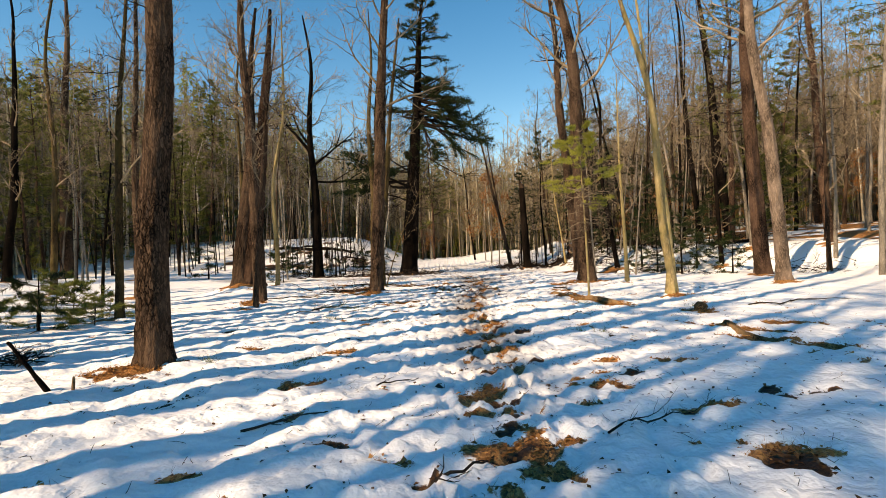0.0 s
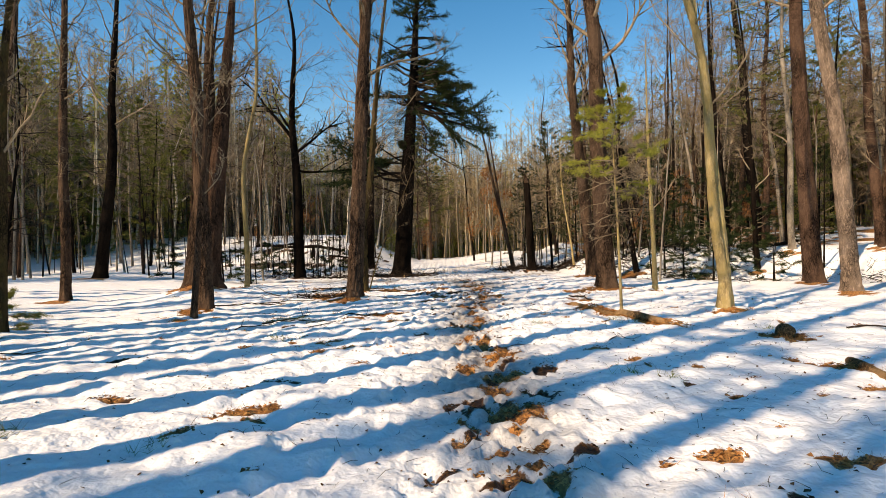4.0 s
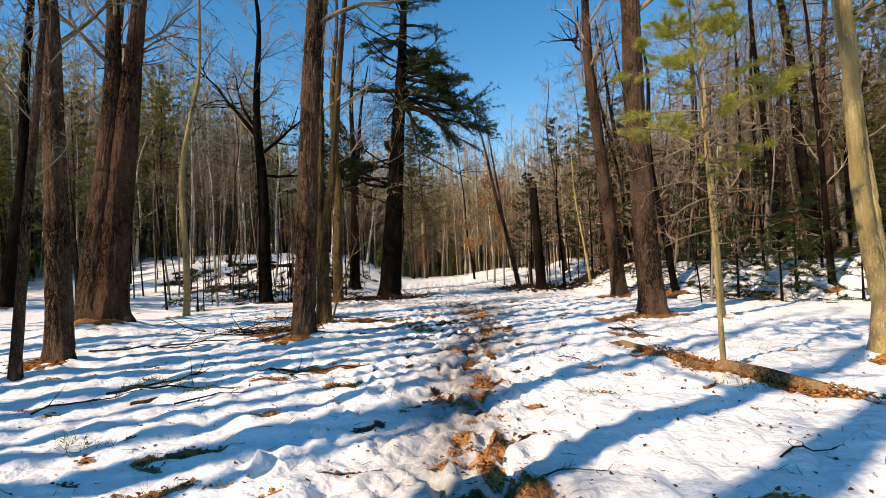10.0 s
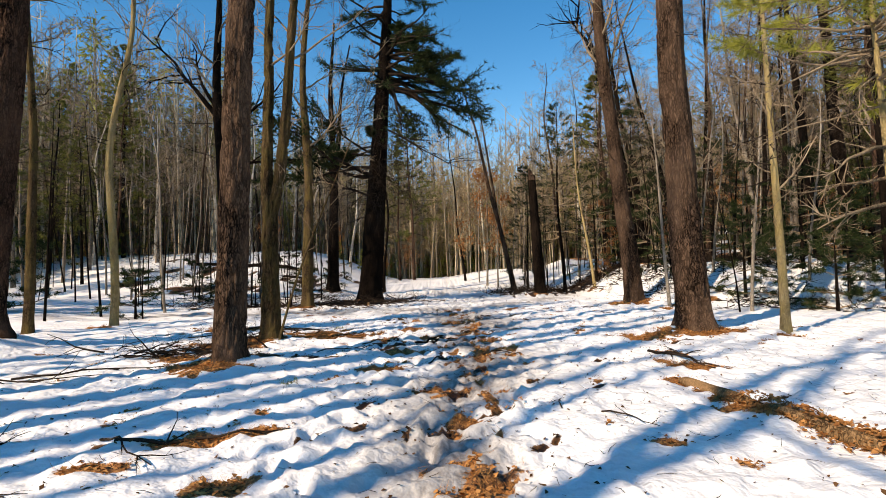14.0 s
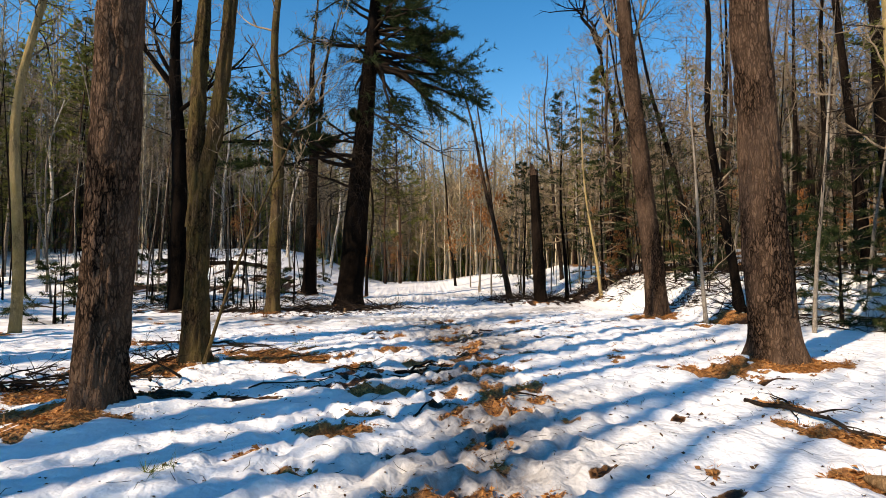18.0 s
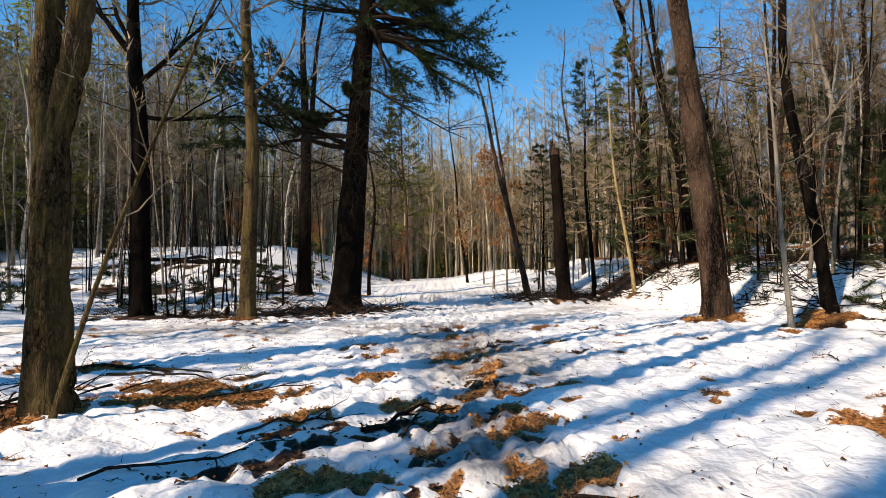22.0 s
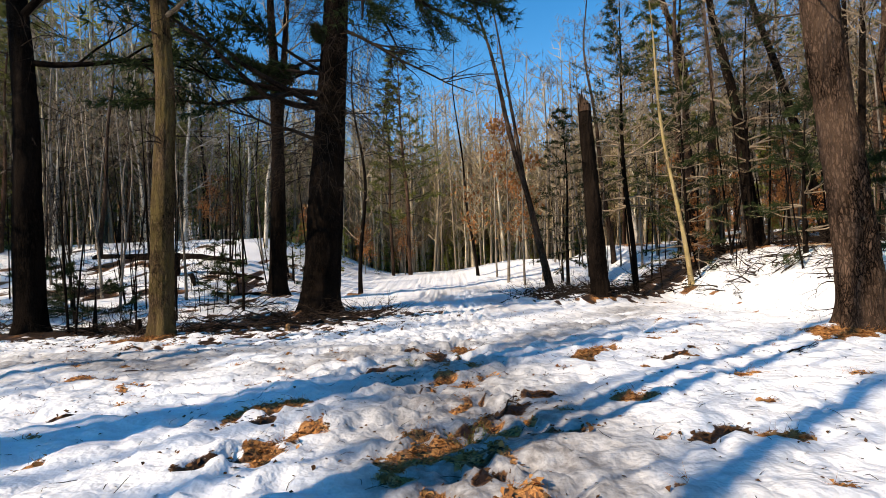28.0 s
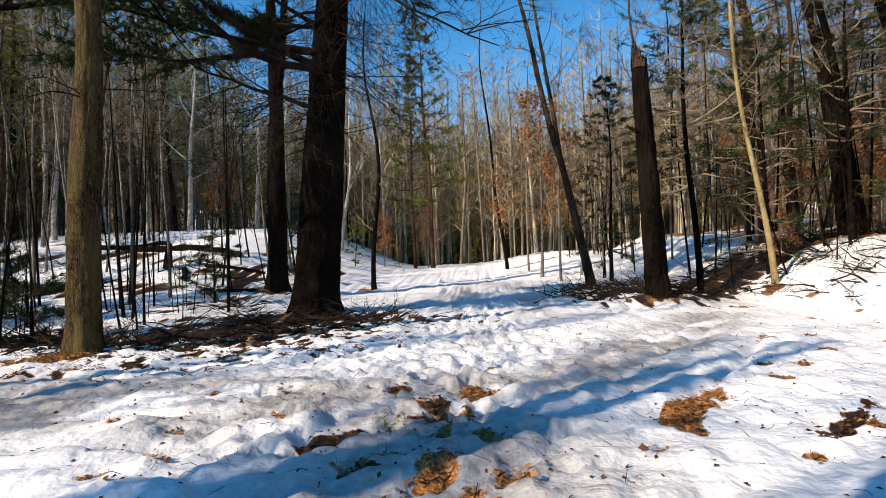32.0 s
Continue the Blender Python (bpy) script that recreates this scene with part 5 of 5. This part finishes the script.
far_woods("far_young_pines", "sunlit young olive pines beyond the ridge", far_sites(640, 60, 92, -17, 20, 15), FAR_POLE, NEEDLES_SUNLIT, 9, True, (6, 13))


# ---- what lies on the snow ----
def rest_z(x, y):
    return ground_z(x, y)


def stick(b, rng, x, y, turn, length, r, kids=(4, 2), lift=0.03):
    """A fallen branch that follows the ground."""
    n = 7
    d = np.array([math.cos(turn), math.sin(turn)])
    pts, p = [], np.array([x, y]) - d * length / 2
    for i in range(n + 1):
        pts.append((p[0], p[1], rest_z(p[0], p[1]) + r * 0.6 + lift * math.sin(i / n * math.pi)))
        d = unit(d + rng.normal(0, 0.12, 2))
        p = p + d * length / n
    tube(b, pts, r * np.linspace(1, 0.3, n + 1), 6)
    for k in range(kids[0]):
        i = rng.integers(1, n)
        side = unit((d[0] + rng.normal(0, 0.8), d[1] + rng.normal(0, 0.8), rng.uniform(0.0, 0.2)))
        limb(b, rng, pts[i], side, length * rng.uniform(0.15, 0.4), r * 0.5, 1, 0.15, 0, (0, kids[1]), (6, 4, 3), 0.2, None, (6, 4, 3))


lay = np.random.default_rng(21)
# fallen branches: x, y, turn, length, radius
FALLEN_NEAR = [
    (-1.5, 4.9, 5, 0.9, 0.014), (1.9, 4.7, 20, 1.1, 0.012), (0.2, 3.7, 15, 0.8, 0.016), (-3.3, 15.9, 40, 1.6, 0.02), (-2.9, 15.4, -15, 1.3, 0.015), (-3.9, 15.0, 60, 1.2, 0.014),
    (-5.4, 19.3, 20, 2.4, 0.02), (-4.6, 20.0, 35, 2.0, 0.02), (-3.9, 21.4, 10, 2.2, 0.022), (-3.4, 21.9, -20, 1.8, 0.018), (-4.3, 22.0, 30, 1.8, 0.02), (-1.4, 16.6, 12, 1.5, 0.02),
    (-1.9, 16.4, -30, 1.2, 0.013), (-2.4, 15.1, 45, 0.9, 0.012), (0.7, 22.9, 55, 1.3, 0.03), (0.9, 22.6, 62, 1.0, 0.022), (0.75, 20.6, 70, 0.8, 0.014), (-0.9, 21.6, 20, 1.2, 0.014),
]
FALLEN_LATER = [
    (4.45, 19.7, -80, 1.6, 0.028), (4.5, 20.3, 120, 0.7, 0.016), (1.9, 20.9, 5, 0.7, 0.018),
    (2.6, 16.8, -45, 0.6, 0.010), (2.0, 17.4, 100, 0.4, 0.009), (3.3, 12.6, 30, 0.6, 0.010), (8.8, 13.2, 0, 2.2, 0.022), (9.8, 13.8, 15, 1.6, 0.016), (-6.9, 12.2, 60, 1.2, 0.016),
    (-3.6, 25.7, -3, 3.0, 0.035), (-2.6, 25.2, 8, 1.9, 0.022), (-1.2, 23.9, 35, 1.6, 0.014), (-0.2, 22.6, 20, 1.2, 0.014), (2.0, 27.4, 60, 0.5, 0.010), (1.6, 28.2, 80, 0.4, 0.010),
    (-1.4, 34.6, -40, 1.3, 0.05), (-0.9, 35.2, -35, 1.2, 0.035), (6.0, 29.2, 40, 1.0, 0.014), (6.6, 25.2, 70, 0.8, 0.012), (1.5, 12.6, 10, 0.5, 0.008), (-0.6, 6.5, 25, 0.6, 0.010),
]
for x, y, turn, length, r in FALLEN_NEAR + FALLEN_LATER:
    root = thing("fallen_branch", x, y, "dark dead branch fallen on the snow", "branch", "fallen branches")
    b = Builder()
    stick(b, lay, x, y, radians(turn), length, r)
    ob = part("branch_wood", b, TWIG_DARK, root)
    ob.matrix_parent_inverse = root.matrix_basis.inverted()


def log(pts, r, label, mat, name="fallen_log", sides=18, sink=0.25, seed=1):
    """A bark-covered log lying along the points x, y."""
    q = np.random.default_rng(seed)
    root = thing(name, pts[0][0], pts[0][1], label, "log", "fallen logs")
    line = []
    for (x0, y0), (x1, y1) in zip(pts[:-1], pts[1:]):
        n = max(3, int(math.hypot(x1 - x0, y1 - y0) / 0.12))
        line += [(x0 + (x1 - x0) * k / n, y0 + (y1 - y0) * k / n) for k in range(n)]
    line.append(pts[-1])
    L = np.array(line)
    z = np.array([ground_z(x, y) for x, y in L])
    z = np.convolve(np.pad(z, 4, mode="edge"), np.ones(9) / 9, "valid") + r * (1 - 2 * sink)
    b = Builder()
    n = len(L)
    d = np.gradient(np.column_stack([L, z]), axis=0)
    d /= np.linalg.norm(d, axis=1)[:, None]
    a = np.cross(d, (0, 0, 1.0))
    a /= np.linalg.norm(a, axis=1)[:, None]
    c = np.cross(a, d)
    th = np.arange(sides) * 2 * math.pi / sides
    s = np.arange(n) * 0.12
    R = r * (0.75 + 0.5 * fbm(s * 1.7, seed, 0, 5, 2))[:, None] * (1 + 0.45 * (fbm(np.cos(th)[None] * 2, np.sin(th)[None] * 2, s[:, None] * 1.3 + seed, 7, 3) - 0.5) + 0.12 * (vnoise(np.cos(th)[None] * 9, np.sin(th)[None] * 9, s[:, None] * 5, 9) - 0.5))
    R = R * ((1 - 0.25 * s / s[-1]) * np.clip(0.35 + np.minimum(s, s[-1] - s) / 0.22, 0, 1))[:, None]
    v = np.column_stack([L, z])[:, None, :] + R[..., None] * (np.cos(th)[None, :, None] * a[:, None] + np.sin(th)[None, :, None] * c[:, None])
    i, j = np.meshgrid(np.arange(n - 1), np.arange(sides), indexing="ij")
    k = (j + 1) % sides
    b.add(v, quads=np.stack([i * sides + j, i * sides + k, (i + 1) * sides + k, (i + 1) * sides + j], -1))
    for ring, mid in ((v[0], v[0].mean(0)), (v[-1], v[-1].mean(0))):
        b.add(np.concatenate([ring, [mid]]), tris=[(m, (m + 1) % sides, sides) for m in range(sides)])
    ob = part("log_wood", b, mat, root)
    ob.matrix_parent_inverse = root.matrix_basis.inverted()


log([(6.45, 13.1), (6.25, 12.75), (6.1, 12.45)], 0.17, "orange rotten log end covered with leaves", DEADWOOD, sides=24, seed=7, sink=0.35)
log([(5.75, 10.7), (5.45, 9.9), (5.3, 9.3), (5.45, 8.6)], 0.07, "curved rotten log sunk among brown leaves", DEADWOOD, sides=20, seed=8, sink=0.4)
log([(3.82, 18.35), (3.92, 17.7), (4.02, 17.1)], 0.085, "rotten tan log half sunk in snow", DEADWOOD, sides=24, seed=3, sink=0.35)
log([(4.0, 16.95), (4.12, 16.4), (4.28, 15.8)], 0.10, "broken middle of a rotten log", DEADWOOD, sides=24, seed=5, sink=0.45)
log([(4.26, 15.75), (4.5, 15.1), (4.85, 14.25)], 0.11, "mossy rotten log under pine needles and leaves", DEADWOOD, sides=24, seed=4)
for n, (x, y, length, turn, r) in enumerate(((-10.5, 46.2, 5.0, -4, 0.2), (-7.6, 44.6, 2.2, 12, 0.12), (-8.8, 43.2, 1.6, -60, 0.1), (-6.6, 42.0, 1.8, 20, 0.09), (-13.5, 47, 3.5, 10, 0.16), (-1.3, 36.2, 1.5, -42, 0.07), (8.6, 42.5, 2.6, 20, 0.11), (11.3, 41.0, 3.2, 35, 0.12), (17.5, 31.0, 5.5, 28, 0.16))):
    t = radians(turn)
    log([(x - math.cos(t) * length / 2, y - math.sin(t) * length / 2), (x + math.cos(t) * length / 2, y + math.sin(t) * length / 2)], r, "weathered dark log lying in patchy snow", BARK_DARK, seed=10 + n, sink=0.45)


def brush(x, y, rx, ry, count, label, size=0.9, seed=1, mat=TWIG_DARK):
    """A low tangle of dead sticks."""
    q = np.random.default_rng(seed)
    root = thing("brush_pile", x, y, label, "brush", "brush piles")
    b = Builder()
    for k in range(count):
        u, v = q.normal(0, 0.5, 2)
        px, py = x + u * rx, y + v * ry
        a = q.uniform(0, 6.28)
        limb(b, q, (px, py, ground_z(px, py) + q.uniform(0, 0.12)), (math.cos(a), math.sin(a), q.uniform(-0.05, 0.5)), size * q.uniform(0.4, 1.2), q.uniform(0.007, 0.022), 0, 0.1, 0, (3, 2), (4, 3, 1), 0.16, None, (4, 2, 1))
    ob = part("deadwood", b, mat, root, kind="stuff")
    ob.matrix_parent_inverse = root.matrix_basis.inverted()


for n, (x, y, rx, ry, count) in enumerate(((-4.6, 33.9, 2.4, 0.8, 110), (-2.6, 36.2, 2.2, 1.4, 110), (6.4, 40.0, 1.8, 1.3, 130), (6.6, 43.5, 1.8, 0.9, 60), (-3.9, 21.6, 1.3, 0.5, 45), (-3.3, 23.4, 1.0, 0.5, 25), (9.6, 39.2, 1.6, 0.8, 60), (4.9, 41.2, 1.4, 0.8, 80), (5.4, 43.0, 1.6, 0.9, 50), (-0.9, 36.9, 1.0, 0.6, 40), (-6.8, 34.9, 1.6, 0.7, 60), (-11.5, 41.5, 3.0, 1.2, 90), (-7.5, 43.5, 2.4, 1.2, 60), (11.5, 31.5, 1.6, 1.4, 60), (9.4, 31.2, 0.9, 0.6, 40), (11.0, 28.0, 1.4, 1.2, 50), (12.6, 34.5, 2.0, 1.4, 60), (10.0, 36.5, 1.6, 1.2, 60), (13.5, 33.0, 2.0, 1.8, 70), (-10.2, 35.5, 1.8, 0.8, 50), (-14.5, 44.5, 2.6, 1.5, 60), (-6.2, 40.0, 1.6, 0.8, 40), (-10.0, 38.6, 2.0, 0.7, 40), (14.5, 37.5, 2.5, 2.0, 70), (16.0, 29.0, 2.2, 1.8, 70), (17.5, 25.0, 2.0, 2.0, 50), (19.0, 33.0, 2.5, 2.0, 60), (12.0, 26.0, 1.2, 1.2, 30), (10.4, 30.6, 0.9, 0.7, 40), (11.6, 32.8, 1.4, 0.9, 45), (10.2, 34.0, 0.9, 0.9, 35), (12.6, 30.2, 1.4, 0.8, 45), (11.2, 37.2, 1.2, 0.8, 30), (13.6, 40.8, 1.6, 0.6, 45), (10.4, 41.0, 1.5, 0.7, 70), (12.0, 42.2, 1.6, 0.8, 70), (8.4, 42.6, 1.4, 0.8, 60), (13.8, 43.0, 1.8, 0.9, 60), (10.2, 44.2, 1.8, 0.9, 60), (15.5, 42.0, 1.6, 0.9, 50), (9.6, 29.4, 0.6, 0.3, 20))):
    brush(x, y, rx, ry, count, "tangled dark dead sticks and brush on thawed ground", 0.95, 400 + n)
brush(-7.0, 8.5, 0.3, 0.2, 40, "small dark tuft of dead twigs in the snow", 0.4, 470)

# stubs of cut or broken saplings
for x, y, h, r, lean in ((-2.0, 33.3, 0.15, 0.05, 0.1), (-5.0, 6.5, 0.62, 0.03, -0.75), (-4.75, 6.6, 0.16, 0.015, 0.1), (-5.2, 33.4, 0.35, 0.05, 0.05), (-9.8, 43.8, 0.9, 0.14, 0.1), (-6.4, 5.0, 0.12, 0.1, 0)):
    root = thing("stump", x, y, "short broken stump of dead wood", "stump", "small stumps")
    b = Builder()
    at = trunk_line(h, (lean, 0), x, 0.02)
    trunk(b, h, r, at, 3, 14, 0.04, h, 0.006, 0.4, 0.75, -0.1)
    part("stub", b, BARK_DARK if h > 0.2 else DEADWOOD, root)

# leaves, needles and crumbs of bark
scatter = np.random.default_rng(31)
cells = np.argwhere((GBARE > 0.45) & (GWET_SHADE < 0.4) & (GY < 34) & (GY > 2.3) & (np.abs(GX) < 11))
pick = cells[scatter.integers(0, len(cells), 52000)]
P = np.stack([GX[pick[:, 0], pick[:, 1]], GY[pick[:, 0], pick[:, 1]], GZ[pick[:, 0], pick[:, 1]]], -1)
damp_shade = np.argwhere((GWET_SHADE > 0.35) & (GY < 40) & (GY > 2.3) & (np.abs(GX) < 11))
damp_shade = damp_shade[scatter.integers(0, len(damp_shade), 9000)]
P[27000:36000] = np.stack([GX[damp_shade[:, 0], damp_shade[:, 1]], GY[damp_shade[:, 0], damp_shade[:, 1]], GZ[damp_shade[:, 0], damp_shade[:, 1]]], -1)
P[:, :2] += scatter.normal(0, 0.035, (len(P), 2))
P[:, 2] += scatter.uniform(0.002, 0.02, len(P))
ly = scatter.uniform(13.9, 17.4, 1500)
lx = np.interp(ly, [13.9, 14.9, 16.0, 17.4], [5.0, 4.6, 4.24, 4.0]) + scatter.normal(-0.03, 0.13, 1500)
P[:1500] = [(x, y, ground_z(x, y) + 0.10 * math.exp(-((x - np.interp(y, [13.9, 14.9, 16.0, 17.4], [5.0, 4.6, 4.24, 4.0])) / 0.12) ** 2) + 0.015) for x, y in zip(lx, ly)]


def lying(b, pos, q, size):
    """Curled leaves lying almost flat."""
    n = len(pos)
    a = q.uniform(0, 6.28, n)
    d = np.stack([np.cos(a), np.sin(a), q.normal(0, 0.3, n)], -1)
    s = np.stack([-np.sin(a), np.cos(a), q.normal(0, 0.3, n)], -1)
    L = size * q.uniform(0.5, 1.3, (n, 1))
    W = L * q.uniform(0.25, 0.45, (n, 1))
    curl = np.zeros((n, 3))
    curl[:, 2] = q.uniform(0.0, 0.4, n) * L[:, 0]
    v = np.stack([pos - d * L * 0.5, pos + s * W + curl, pos + d * L * 0.5, pos - s * W + curl * 0.5], 1)
    i = np.arange(n)[:, None] * 4
    b.add(v, tris=np.concatenate([i + np.array([[0, 1, 2]]), i + np.array([[0, 2, 3]])]))


for part_of, mat, label, size in ((P[:27000], LITTER, "dry orange-brown leaves strewn on thawed ground", 0.05), (P[27000:36000], LITTER_DARK, "sodden dark leaves on thawed, shade-darkened ground", 0.05)):
    b = Builder()
    lying(b, part_of, scatter, size)
    ob = new("leaf_litter", b.mesh("leaf_litter"))
    ob.data.materials.append(mat)
    tagged(ob, label, "leaves", kind="stuff")
b = Builder()
blades(b, P[36000:], np.tile((0, 0, 0.15), (16000, 1)), scatter, 2, 0.11, 0.0018, 0.8)
ob = new("needle_litter", b.mesh("needle_litter"))
ob.data.materials.append(LITTER)
tagged(ob, "fallen rust-brown pine needles on thawed ground", "needles", kind="stuff")
# single leaves and bits of twig on the open snow
b, c = Builder(), Builder()
X, Y = scatter.normal(1, 3.8, 7500), scatter.uniform(2.5, 36, 7500)
Q = np.array([(x, y, ground_z(x, y) + 0.008) for x, y in zip(X, Y)])
lying(b, Q[:5200], scatter, 0.036)
for p in Q[5200:]:
    a, l = scatter.uniform(0, 6.28), scatter.uniform(0.03, 0.16)
    e = p + np.array([math.cos(a) * l, math.sin(a) * l, scatter.uniform(0.0, 0.05)])
    m = (p + e) / 2 + scatter.normal(0, 0.012, 3)
    tube(c, [p, m, e], [0.003, 0.0025, 0.0015], 3)
for bb, nm, mat, label in ((b, "loose_leaves", LITTER_DARK, "single brown leaves scattered over the snow"), (c, "twig_litter", TWIG_DARK, "small dark twigs scattered over the snow")):
    ob = new(nm, bb.mesh(nm))
    ob.data.materials.append(mat)
    tagged(ob, label, "litter", kind="stuff")
# green sprigs and tufts of grass
b = Builder()
tufts = [(-3.6, 15.7), (-3.35, 15.85), (-3.2, 16.0), (-3.0, 15.6), (-2.75, 15.5), (-3.75, 8.2), (-3.0, 13.4), (-2.7, 13.2), (4.2, 16.5), (3.0, 9.9), (2.6, 10.2), (-2.3, 8.0), (-1.2, 18.6), (6.5, 13.6), (6.7, 13.5), (1.5, 26.5), (0.9, 29.6), (3.9, 14.9), (4.1, 14.6), (-3.7, 16.1), (-3.9, 15.8), (-7.2, 9.6), (-7.8, 9.9), (2.2, 14.6), (-1.8, 25.3)]
T = np.array([(x + scatter.normal(0, 0.09), y + scatter.normal(0, 0.09), 0) for x, y in tufts for k in range(16)])
T[:, 2] = [ground_z(x, y) for x, y in T[:, :2]]
blades(b, T, np.tile((0, 0, 0.5), (len(T), 1)), scatter, 4, 0.13, 0.003, 0.6)
ob = new("grass_tufts", b.mesh("grass_tufts"))
ob.data.materials.append(NEEDLES_OLIVE)
tagged(ob, "small olive green tufts poking through the snow", "grass", kind="stuff")
